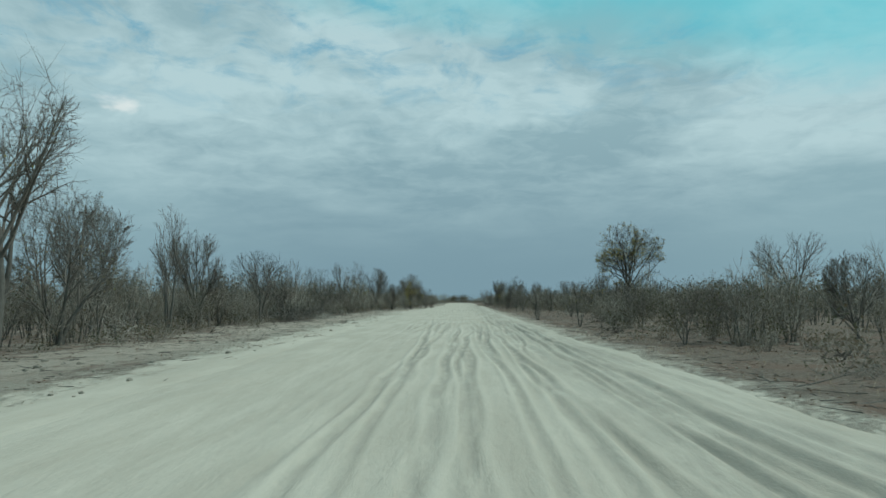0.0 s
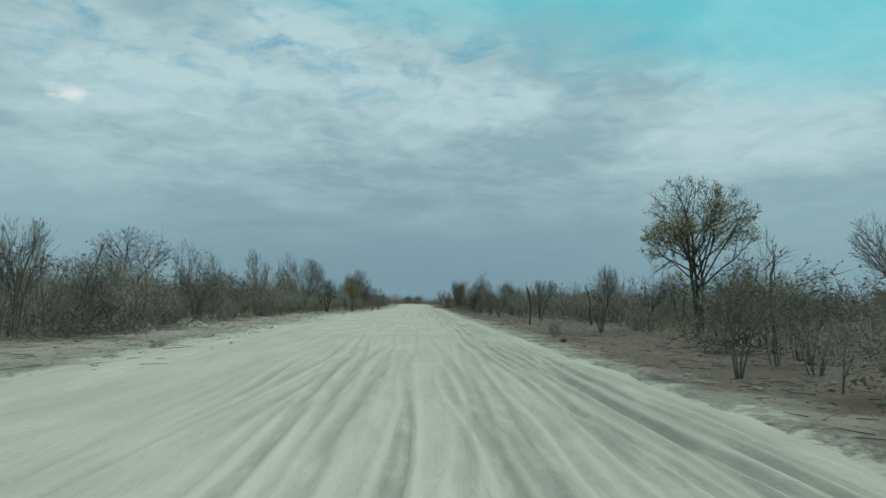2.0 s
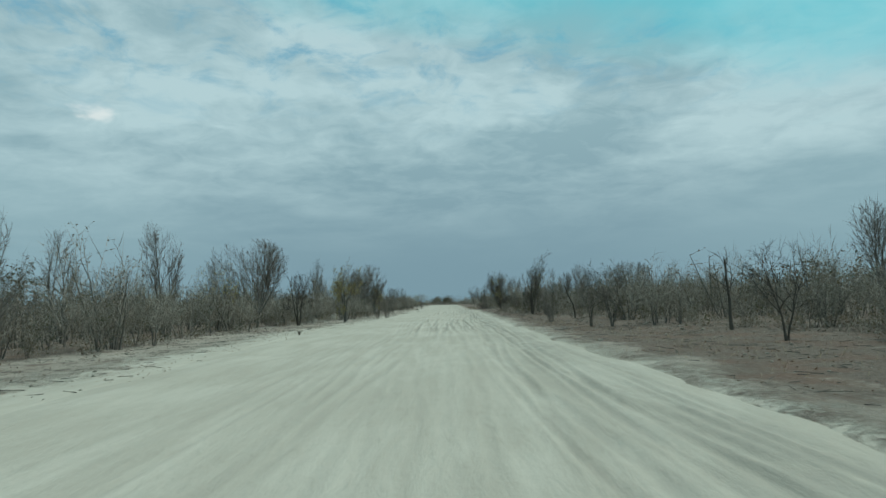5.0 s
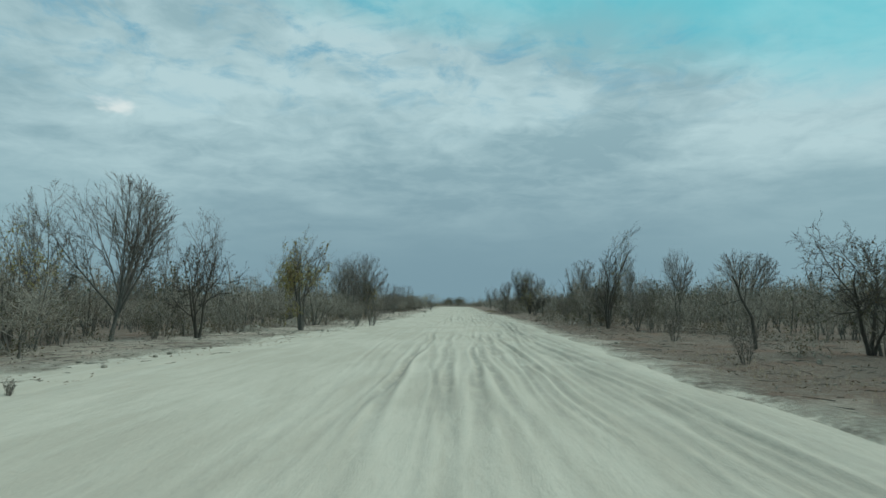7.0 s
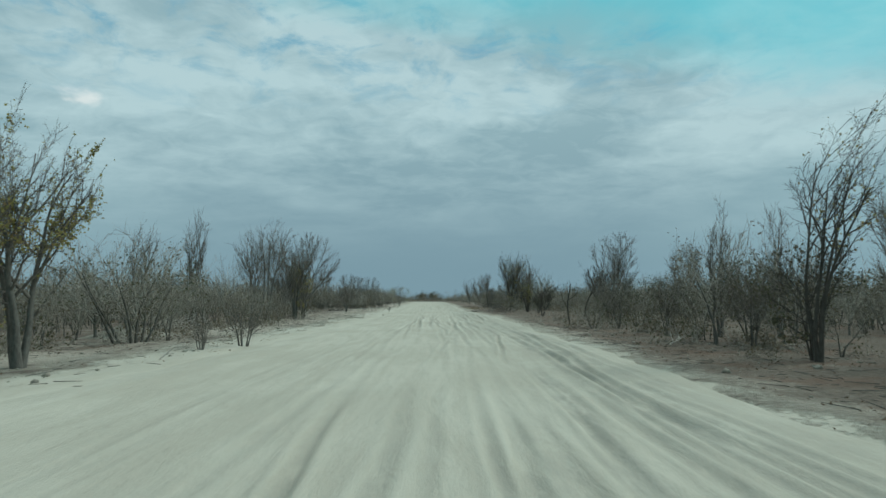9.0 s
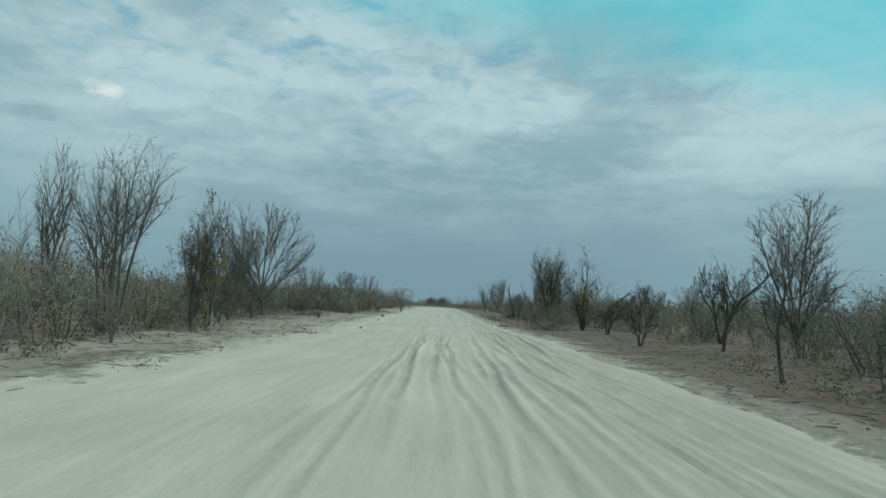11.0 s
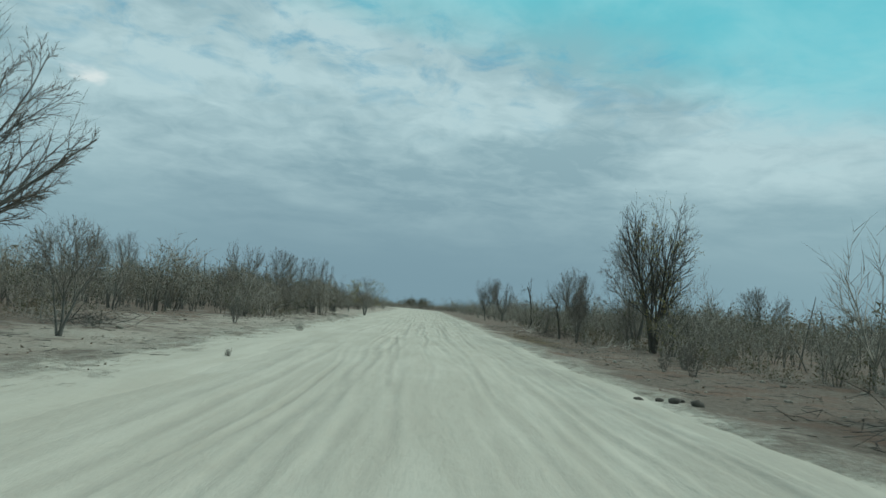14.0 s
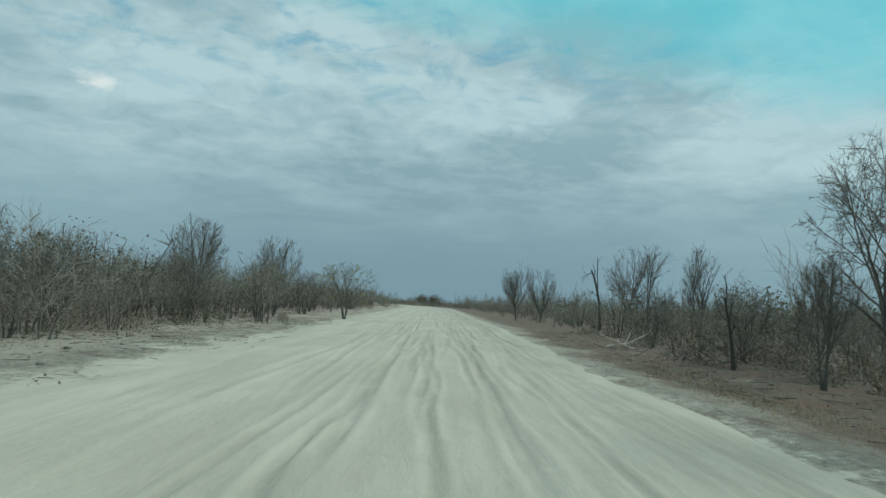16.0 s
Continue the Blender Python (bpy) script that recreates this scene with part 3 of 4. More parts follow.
def tree_parts(style, height, width, seed, sway=0.0, leaves=None, leaf_size=0.075, coarse=1.0, sparse=False):
    """Stems one by one, limbs one by one, the crown of twigs, the leaves."""
    levels = tree_wood(style, height, width, seed, sway, coarse, sparse)
    rng = np.random.default_rng(seed + 7)
    cheap = style in ("thicket", "pole", "far_tree")
    pts, rad = levels[0]
    stems = [tubes(pts[j:j + 1], rad[j:j + 1], 3 if cheap else 5 if style == "shrub" else 9 if len(pts) == 1 else 7) for j in range(len(pts))]
    limbs, first = [], 1
    if len(pts) == 1 and not cheap:
        limbs, first = [tubes(levels[1][0][j:j + 1], levels[1][1][j:j + 1], 6) for j in range(len(levels[1][0]))], 2
    crown = [tubes(p, r, 5 if j + first == 1 and not cheap and style != "shrub" else 3) if p.shape[1] > 2 else cones(p, r) for j, (p, r) in enumerate(levels[first:-1])]
    crown.append(blades(*levels[-1], rng))
    n = LEAVES.get(style, 0) if leaves is None else leaves
    foliage = None
    if n:
        # leaves hang on in some boughs and are gone from others
        tips = levels[-1][0]
        mid = tips.mean(1)
        keep = np.sin(mid[:, 0] * 2.1 + seed) + np.sin(mid[:, 1] * 1.9 + 2 * seed) + np.sin(mid[:, 2] * 2.3) + rng.normal(size=len(mid)) * 0.8
        keep = keep - 4.0 * np.maximum(np.abs(mid[:, 2] / height - (0.58 if style == "round" else 0.5)) - 0.22, 0)
        tips = tips[np.argsort(-keep)[:max(int(len(mid) * 0.55), 1)]]
        on = tips[rng.integers(0, len(tips), n)]
        foliage = (flakes_at if cheap else leaves_at)(on[:, 0] + (on[:, -1] - on[:, 0]) * rng.uniform(0.1, 1.0, (n, 1)) + rng.normal(size=(n, 3)) * 0.03, leaf_size, rng)
    return stems, limbs, join(*crown), foliage


def wooden(stems, limbs, bark, root):
    """Stems under their tree, and limbs under the trunk that bears them."""
    for one in stems:
        bole = part("trunk" if len(stems) == 1 else "stem", *one, bark, root)
    for one in limbs:
        part("limb", *one, bark, bole)


def massed(style, *args):
    """The same as three plain pieces, for what grows too close to count."""
    stems, limbs, crown, foliage = tree_parts(style, *args)
    return join(*stems, *limbs), crown, foliage


COUNT = [100]


def plant(style, x, y, height, width, label, sway=0.0, bark=None, leaf=None, leaves=None, category="tree", name="bare_tree", size=0.075):
    """A tree as a thing of its own, with its stems, limbs, crown of twigs and leaves."""
    COUNT[0] += 1
    stems, limbs, crown, foliage = tree_parts(style, height, width, COUNT[0], sway, leaves, size, 1.0 if style == "shrub" else 1.1 if abs(x) < 14 else 1.35 if abs(x) < 22 else 1.7, abs(x) > 22 or y > 245)
    root = new(name)
    root.matrix_basis = pose(x, y, ground_height(x, y), 0, 0, 0)
    bark = bark or BARK
    wooden(stems, limbs, bark, root)
    twigs = part("crown", *crown, TWIG if bark is BARK else bark, root)
    if foliage is not None:
        part("foliage", *foliage, leaf or YELLOW_LEAF, twigs)
    return tagged(root, label, category, "roadside trees", "thing")


# ---------------------------------------------------------------- ground and road
ROAD_END = 436.0


def centre(y):
    """The road's middle line: straight, then bending away to the left."""
    return -0.004 * np.maximum(np.asarray(y, float) - 395.0, 0.0) ** 2


def waves(x, y, seed, scale, octaves=3):
    """Smooth noise from summed sines."""
    rng = np.random.default_rng(seed)
    out = np.zeros(np.broadcast(x, y).shape)
    for o in range(octaves):
        for k in range(4):
            a, b, ph = rng.normal(), rng.normal(), rng.uniform(0, 6.28)
            f = (2 ** o) / scale
            out = out + np.sin((a * x + b * y) * f + ph) * 0.5 ** o
    return out / 4.0


def half_width(y, side):
    """The road's reach from its middle line: loose sand spreads further on the left."""
    y = np.asarray(y, float)
    left = np.interp(y, [0, 15, 35, 70, 110, 135, 160, 178, 240, 430], [5.6, 5.7, 6.4, 7.3, 8.6, 6.9, 5.4, 4.9, 5.2, 5.0])
    right = np.interp(y, [0, 12, 30, 60, 105, 132, 180, 200, 232, 260, 430], [5.5, 5.4, 5.0, 5.0, 4.8, 5.1, 5.5, 4.4, 4.2, 4.8, 4.8])
    return np.where(side > 0, right, left) + 0.12 * np.sin(y * 0.31 + side * 1.7) + 0.10 * np.sin(y * 0.83 + side * 2.9)


def ragged(x, y):
    return 0.25 * waves(x, y, 41, 0.5, 3) + 0.12 * waves(x, y, 43, 0.22, 2)


def ground_height(x, y):
    """Height of the land beside the road."""
    x, y = np.asarray(x, float), np.asarray(y, float)
    off = x - centre(y)
    side = np.where(off > 0, 1.0, -1.0)
    out = np.abs(off) - half_width(y, side) + ragged(x, y)
    rim = 0.05 * np.exp(-((out - 0.7) / 0.6) ** 2)
    rough = waves(x, y, 3, 2.2) * 0.035 + waves(x, y, 5, 0.7, 2) * 0.022
    far = np.clip(1 - np.maximum(np.abs(off) - 60, 0) / 60, 0, 1) * np.clip((ROAD_END + 60 - y) / 60, 0, 1)
    land = rim - 0.02 + 0.012 * np.clip(out, 0, 1) + rough * np.clip(out * 0.8, 0, 1) + 0.12 * waves(x, y, 9, 14.0, 2) * np.clip((np.abs(off) - 12) / 20, 0, 1)
    z = np.where(out < 0, np.maximum(-0.02 + 0.20 * out, -0.32), land * far)
    z = np.where((y > ROAD_END + 10) & (out < 0), -0.02, z)
    return float(z) if z.ndim == 0 else z


def road_height(x, y):
    x, y = np.asarray(x, float), np.asarray(y, float)
    off = x - centre(y)
    side = np.where(off > 0, 1.0, -1.0)
    inside = half_width(y, side) - np.abs(off)
    z, packed_shade, crest = np.zeros(off.shape), np.zeros(off.shape), np.zeros(off.shape)
    rng = np.random.default_rng(21)
    drift = 0.30 * np.sin(y * 0.045) + 0.12 * np.sin(y * 0.13 + 1.0)
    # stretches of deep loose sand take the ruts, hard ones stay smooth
    loose = (
        (-4.4, -1.0, 13, np.interp(y, [0, 35, 42, 52, 60, 100, 115, 150, 190, 197, 215, 225, 300], [0.12, 0.2, 0.75, 0.4, 0.2, 0.2, 0.3, 0.12, 0.2, 0.45, 0.4, 0.45, 0.3])),
        (-1.6, 2.4, 24, np.interp(y, [0, 12, 20, 35, 41, 48, 60, 92, 102, 108, 118, 122, 127, 131, 136, 158, 166, 176, 182, 188, 205, 213, 220, 230, 300],
                                  [0.35, 0.6, 1.0, 1.0, 0.5, 0.3, 0.15, 0.12, 0.25, 1.0, 1.0, 0.5, 0.65, 0.25, 0.08, 0.5, 0.9, 0.8, 0.4, 0.25, 0.22, 0.35, 0.6, 0.5, 0.5])),
        (2.0, 4.8, 18, np.interp(y, [0, 45, 60, 95, 125, 130, 150, 160, 185, 200, 230, 300], [0.9, 0.8, 0.5, 0.5, 0.5, 1.0, 0.9, 0.6, 0.6, 0.3, 0.25, 0.5])),
    )
    for low, high, count, soft in loose:
        for k in range(count):
            mid = rng.uniform(low, high)
            own = drift * rng.uniform(0.2, 1.6) + rng.uniform(0.08, 0.35) * np.sin(y * rng.uniform(0.05, 0.22) + rng.uniform(0, 6)) + rng.uniform(0.02, 0.07) * np.sin(y * rng.uniform(0.45, 0.9) + rng.uniform(0, 6))
            wide = rng.uniform(0.055, 0.115)
            gate = np.clip(0.35 + 0.9 * np.sin(y * rng.uniform(0.05, 0.20) + rng.uniform(0, 6)), 0, 1) * soft
            deep = rng.uniform(0.022, 0.056)
            t = np.abs(off - mid - own) / wide
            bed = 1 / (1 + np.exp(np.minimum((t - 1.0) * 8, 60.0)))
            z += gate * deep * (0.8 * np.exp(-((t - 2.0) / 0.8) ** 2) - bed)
            # troughs carry pressed sand and painted shade, crests painted light
            packed_shade = np.maximum(packed_shade, gate * bed)
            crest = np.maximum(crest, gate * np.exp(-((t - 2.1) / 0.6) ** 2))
    z = 0.065 * np.tanh(z / 0.065)
    # greyer towards the right-hand side, in uneven streaks
    packed_shade = np.maximum(packed_shade, 0.75 * np.clip((off - 1.4) / 2.2, 0, 1) * np.clip(0.75 + 0.5 * waves(off * 2.2, y * 0.22, 61, 0.8, 2), 0, 1))
    packed_shade = np.where(packed_shade > 0.25, packed_shade, packed_shade - crest * (1 - packed_shade * 4))
    z += 0.010 * waves(off * 1.0, y * 0.5, 31, 0.45) + 0.03 * waves(off, y * 0.4, 33, 2.6, 2)
    z = z * np.clip(inside / 0.8, 0, 1)
    z += 0.04 * np.exp(-((inside - 1.0) / 0.5) ** 2)
    z = z - 0.10 * np.clip(-inside, 0, 3)
    return z, packed_shade * np.clip(inside / 0.6, 0, 1)


def sheet(name, xs, ys, f, mats, attribute):
    gx, gy = np.meshgrid(xs, ys)
    gx = gx + centre(gy) * (np.abs(gx) < 80)
    z, extra = f(gx, gy)
    verts = np.stack([gx, gy, z], -1).reshape(-1, 3)
    n, k = len(xs), np.arange((len(ys) - 1) * (len(xs) - 1))
    i = (k // (n - 1)) * n + k % (n - 1)
    tris = np.concatenate([np.stack([i, i + 1, i + n + 1], 1), np.stack([i, i + n + 1, i + n], 1)])
    me = mesh_from(name, verts, tris, mats)
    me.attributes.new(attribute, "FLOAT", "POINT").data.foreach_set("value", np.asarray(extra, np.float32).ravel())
    return new(name, me)


def verge(x, y):
    off = x - centre(y)
    return ground_height(x, y), np.abs(off) - half_width(y, np.where(off > 0, 1.0, -1.0))


near = np.concatenate([np.linspace(-26, -10, 36), np.linspace(-9.8, -4.2, 32), [-3, 0, 3], np.linspace(3.6, 7.75, 24), np.linspace(8, 26, 44)])
wide_x = np.concatenate([-np.geomspace(2600, 27, 26), near, np.geomspace(27, 2600, 26)])
wide_y = np.concatenate([-np.geomspace(2600, 22, 14), np.arange(-12, 250, 0.8), np.arange(250, 450, 3.0), np.geomspace(452, 3000, 22)])
ground = sheet("ground", wide_x, wide_y, verge, [VERGE], "from_edge")
tagged(ground, "flat grey-brown sandy soil with leaf litter and sticks", "ground", "", "structure")
road = sheet("road", np.concatenate([np.arange(-10.2, -4.0, 0.16), np.arange(-4.0, 5.6, 0.05), np.arange(5.6, 6.6, 0.12)]), np.concatenate([np.arange(-14, 240, 0.6), np.arange(240, 445, 3.0)]), road_height, [SAND], "packed_shade")
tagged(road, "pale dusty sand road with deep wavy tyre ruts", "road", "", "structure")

# ---------------------------------------------------------------- single trees along the road
BARE_FAN = "bare grey vase-shaped tree with fine upswept twigs"
BARE_UP = "slender bare grey tree standing in dry scrub"
LEAFY = "dry tree with clusters of yellowing leaves in scrub"
SNAG = "crooked dead tree with dark broken limbs"
WISPY = "thin leaning tree with wispy windswept twigs"

plant("round", 16.5, 64.3, 8.8, 6.7, "round-crowned tree with sparse yellow-green leaves on dark limbs", bark=DARK_BARK, name="leafy_tree")
plant("grand", 36.9, 73.8, 8.6, 8.6, BARE_FAN)
plant("fan", 16.3, 27.3, 3.4, 2.3, BARE_FAN)
plant("dead", 12.6, 49.4, 4.1, 2.8, SNAG, bark=DARK_BARK, name="dead_tree")
plant("dead", 8.7, 76.2, 3.3, 1.5, SNAG, bark=DARK_BARK, name="dead_tree")
plant("upright", 20.4, 96.0, 5.7, 2.6, BARE_UP)
plant("fan", 28.4, 98.0, 4.5, 2.9, BARE_FAN)
plant("big", -14.1, 19.6, 9.6, 5.1, "large spreading leafless tree with dense fine twigs")
plant("grand", -28.5, 53.4, 9.3, 4.8, BARE_FAN)
plant("upright", -16.7, 37.7, 7.3, 2.4, BARE_UP)
plant("umbrella", -30.9, 99.9, 9.6, 9.0, "bare flat-topped tree with a long clear trunk", bark=DARK_BARK)
plant("umbrella", -25.7, 160.2, 11.2, 4.7, "bare flat-topped tree with a long clear trunk")
plant("fan", -16.5, 125.0, 7.9, 5.6, BARE_FAN)
plant("gnarled", -13.4, 127.6, 4.8, 4.6, SNAG, bark=DARK_BARK, leaves=0, name="dead_tree")
plant("fan", -19.1, 124.4, 6.9, 3.1, BARE_FAN)
plant("gnarled", -10.6, 138.2, 6.0, 4.6, "gnarled leaning tree with clumps of hanging yellow-green leaves", name="leafy_tree", leaves=6500, size=0.075, sway=0.7)
plant("fan", -21.4, 116.5, 8.2, 3.3, BARE_FAN)
plant("leafy", -18.7, 120.9, 5.9, 4.1, LEAFY, name="leafy_tree")
plant("upright", -25.1, 109.4, 7.4, 2.8, BARE_UP)
plant("upright", -27.1, 105.0, 8.6, 3.0, BARE_UP)
plant("grand", 24.1, 150.2, 6.0, 6.0, BARE_FAN)
plant("gnarled", 12.8, 114.9, 3.9, 4.4, "gnarled low tree with reaching boughs and few leaves", bark=DARK_BARK, leaf=OLIVE_LEAF, leaves=900, name="leafy_tree", size=0.06)
plant("grand", 15.1, 174.6, 6.7, 4.4, BARE_FAN)
plant("upright", 11.8, 147.8, 5.3, 1.2, BARE_UP)
plant("wisp", 9.8, 137.6, 6.6, 2.6, "tall thin dark tree with windswept twigs and sparse leaves", sway=1.1, bark=DARK_BARK, leaves=260, name="leafy_tree")
plant("leafy", 9.9, 138.0, 3.2, 2.4, "dark bushy tree with hanging dry twigs", bark=DARK_BARK, leaf=OLIVE_LEAF, leaves=900, name="leafy_tree")
plant("upright", 19.6, 171.4, 5.8, 2.9, BARE_UP)
plant("upright", -22.9, 185.0, 10.2, 2.8, BARE_UP)
plant("wisp", -18.5, 162.4, 6.3, 2.2, WISPY, sway=0.5)
plant("leafy", -11.1, 178.1, 4.8, 1.8, LEAFY, name="leafy_tree")
plant("grand", -16.2, 195.6, 8.5, 5.2, "bare vase-shaped tree with dusty leaves about its foot", leaf=OLIVE_LEAF, leaves=500)
plant("grand", -16.5, 207.6, 10.2, 9.2, BARE_FAN)
plant("upright", -11.1, 206.6, 3.6, 2.4, BARE_UP)
plant("spire", 11.4, 199.6, 6.8, 3.2, "tall thin dark tree with sparse yellow leaves at the top", bark=DARK_BARK, name="leafy_tree")
plant("leafy", 9.7, 178.6, 3.0, 1.9, "dark bushy tree with hanging dry twigs", bark=DARK_BARK, leaf=OLIVE_LEAF, leaves=900, name="leafy_tree", size=0.05)
plant("gnarled", 16.5, 185.5, 4.5, 4.4, "gnarled grey tree with a dark trunk and bare twigs", bark=DARK_BARK, leaves=60)
plant("gnarled", 11.6, 192.4, 2.9, 2.6, "crooked dark tree arching over dry scrub", sway=3.2, bark=DARK_BARK, leaf=OLIVE_LEAF, leaves=800, size=0.055)
plant("gnarled", -18.0, 199.0, 4.4, 7.0, "toppled dead tree with long crooked bare boughs", bark=DARK_BARK, leaves=0, name="dead_tree")
plant("fan", 20.8, 200.9, 4.6, 2.4, BARE_FAN)
plant("tall", 12.4, 223.0, 8.4, 4.4, "tall many-stemmed dark tree with yellow leaves low down", bark=DARK_BARK, leaves=2600, name="leafy_tree", size=0.065)
plant("big", 15.4, 235.0, 8.2, 5.9, "large spreading leafless tree with dense fine twigs")
plant("fan", 23.8, 294.4, 9.6, 6.3, BARE_FAN)
plant("fan", 23.4, 405.0, 12.1, 7.8, BARE_FAN)
plant("fan", 32.9, 250.6, 5.8, 5.2, BARE_FAN)
plant("dead", 9.7, 234.8, 3.3, 1.3, SNAG, bark=DARK_BARK, name="dead_tree")
plant("upright", 9.8, 230.0, 3.4, 1.7, BARE_UP)
plant("fan", 16.4, 264.4, 6.9, 4.8, BARE_FAN)
plant("fan", 9.9, 293.0, 6.6, 4.2, BARE_FAN)
plant("fan", 11.9, 287.0, 6.0, 3.8, BARE_FAN)
plant("dead", 12.1, 261.6, 5.8, 3.0, SNAG, bark=DARK_BARK, name="dead_tree")
plant("upright", 15.6, 252.0, 6.0, 2.4, BARE_UP)
plant("fan", -15.5, 255.5, 6.4, 3.8, BARE_FAN)
plant("fan", -14.2, 271.6, 6.6, 4.6, BARE_FAN)
plant("fan", -28.9, 291.5, 9.4, 6.4, BARE_FAN)
plant("fan", -24.3, 311.6, 9.0, 6.4, BARE_FAN)
plant("leafy", -7.1, 264.8, 4.6, 4.9, LEAFY, name="leafy_tree")
plant("umbrella", -26.0, 237.8, 5.2, 3.5, "bare flat-topped tree with a long clear trunk")
plant("upright", -36.8, 267.7, 8.1, 3.5, BARE_UP)
plant("upright", -24.4, 149.2, 7.8, 2.5, BARE_UP)
plant("upright", 13.6, 146.6, 5.1, 1.3, BARE_UP)
plant("dead", 9.0, 164.0, 2.8, 1.8, SNAG, bark=DARK_BARK, name="dead_tree")
plant("dead", 13.0, 177.0, 4.6, 4.0, SNAG, bark=DARK_BARK, name="dead_tree")
plant("leafy", 8.7, 103.6, 3.0, 2.2, "dusty dark-green bushy tree by the road", leaf=OLIVE_LEAF, leaves=900, name="leafy_tree", size=0.05)
plant("leafy", 9.6, 102.4, 3.4, 1.9, "dusty dark-green bushy tree by the road", leaf=OLIVE_LEAF, leaves=900, name="leafy_tree", size=0.05)
plant("upright", 16.4, 143.5, 5.6, 2.6, BARE_UP)
plant("shrub", -6.7, 144.6, 2.3, 2.2, "pale broom-like bush of thin upright twigs at the road's edge", leaves=700, leaf=GREY_LEAF, category="bush", name="bush", size=0.05)
plant("shrub", 7.8, 112.3, 1.3, 0.9, "low bare many-stemmed bush beside the sand road", category="bush", name="bush")
plant("shrub", 15.1, 207.1, 3.2, 2.8, "low bare many-stemmed bush beside the sand road", category="bush", name="bush")
plant("shrub", -10.4, 222.4, 1.3, 0.9, "low bare many-stemmed bush beside the sand road", category="bush", name="bush")
plant("shrub", -6.4, 219.4, 0.5, 0.7, "low bare many-stemmed bush beside the sand road", category="bush", name="bush")
plant("shrub", 6.9, 58.7, 1.0, 0.8, "low bare many-stemmed bush beside the sand road", category="bush", name="bush")
plant("shrub", -8.8, 50.3, 0.4, 0.7, "low bare many-stemmed bush beside the sand road", category="bush", name="bush")
plant("shrub", 10.8, 64.6, 2.3, 1.1, "low bare many-stemmed bush beside the sand road", category="bush", name="bush")
plant("wisp", 7.7, 42.0, 2.9, 2.6, "leaning thicket tree with pale peeling stems", sway=1.2, leaves=120)
plant("wisp", -13.0, 173.0, 8.0, 3.6, WISPY, sway=0.4)
plant("upright", -14.5, 175.0, 7.4, 4.0, BARE_UP)
plant("gnarled", -11.8, 178.0, 6.4, 4.4, "crooked dusty tree with yellow-green leaves on long boughs", name="leafy_tree", leaf=OLIVE_LEAF, leaves=1800, size=0.065)
plant("leafy", 11.5, 199.9, 4.2, 3.2, "dusty dark-green bushy tree by the road", name="leafy_tree", leaf=OLIVE_LEAF)
plant("big", -16.5, 27.0, 6.6, 4.6, "large spreading leafless tree with dense fine twigs")
plant("upright", -19.5, 33.0, 7.0, 3.4, BARE_UP)
plant("fan", -18.0, 45.0, 6.4, 4.0, BARE_FAN)
plant("fan", -22.0, 39.0, 7.4, 4.4, BARE_FAN)
plant("upright", -17.0, 56.0, 5.2, 2.8, BARE_UP)
plant("leafy", -16.6, 78.0, 5.6, 3.6, "dusty olive-green thicket tree", name="leafy_tree", leaf=OLIVE_LEAF)
plant("leafy", -17.5, 92.0, 4.6, 3.4, "dusty olive-green thicket tree", name="leafy_tree", leaf=OLIVE_LEAF)
for x, y, h, d in ((8.5, 24.7, 2.3, 2.6), (10.6, 25.6, 2.6, 2.6), (10.6, 133.5, 2.8, 2.6), (12.2, 136.2, 3.2, 2.8), (10.3, 142.0, 2.9, 2.6), (11.6, 145.0, 3.2, 2.8), (10.4, 150.2, 2.7, 2.6), (12.4, 153.0, 3.0, 3.0), (10.2, 157.0, 2.6, 2.6),
                   (11.0, 161.5, 2.8, 2.6), (12.6, 228.0, 3.0, 2.8), (12.0, 239.0, 3.0, 2.8), (10.8, 246.0, 2.8, 2.6), (12.8, 52.5, 3.0, 3.0), (11.2, 45.0, 2.7, 2.6), (10.6, 38.5, 2.5, 2.6), (12.0, 31.0, 2.6, 2.6)):
    plant("leafy", x, y, h, d, "bushy thicket tree with dusty olive leaves", leaf=OLIVE_LEAF, leaves=900, name="leafy_tree", size=0.06)
for x, y, h, d in ((-15.2, 193.8, 3.2, 3.2), (-17.6, 197.4, 3.4, 3.4), (-15.6, 201.0, 2.8, 3.0), (-18.4, 203.6, 3.2, 3.4), (-14.4, 189.6, 3.0, 2.8), (-17.2, 209.6, 3.0, 3.2)):
    plant("leafy", x, y, h, d, "dusty grey-green thicket tree at a bare tree's foot", leaf=OLIVE_LEAF, leaves=1100, name="leafy_tree", size=0.06)
for x, y, h, d in ((-13.5, 236.0, 3.4, 3.6), (-15.8, 241.0, 4.0, 3.8), (-12.6, 246.5, 3.4, 3.4), (-14.8, 252.0, 4.2, 4.0), (-12.2, 258.0, 3.8, 3.6), (-14.0, 266.0, 4.2, 4.2), (-12.0, 274.0, 4.0, 4.0), (-13.4, 284.0, 4.4, 4.4),
                   (-16.8, 62.0, 4.2, 3.8), (-17.6, 48.0, 4.0, 3.4), (-17.0, 85.0, 4.4, 4.0), (-16.8, 100.0, 4.2, 3.6), (-18.6, 68.0, 4.8, 4.0), (-19.0, 24.0, 4.4, 3.6)):
    plant("leafy", x, y, h, d, "rounded grey-olive thicket tree with dusty small leaves", leaf=GREY_LEAF, leaves=900, name="leafy_tree", size=0.055)
plant("leafy", 12.8, 221.8, 3.2, 2.8, "bushy dark tree with yellowing leaves by the verge", bark=DARK_BARK, leaves=1000, name="leafy_tree", size=0.06)
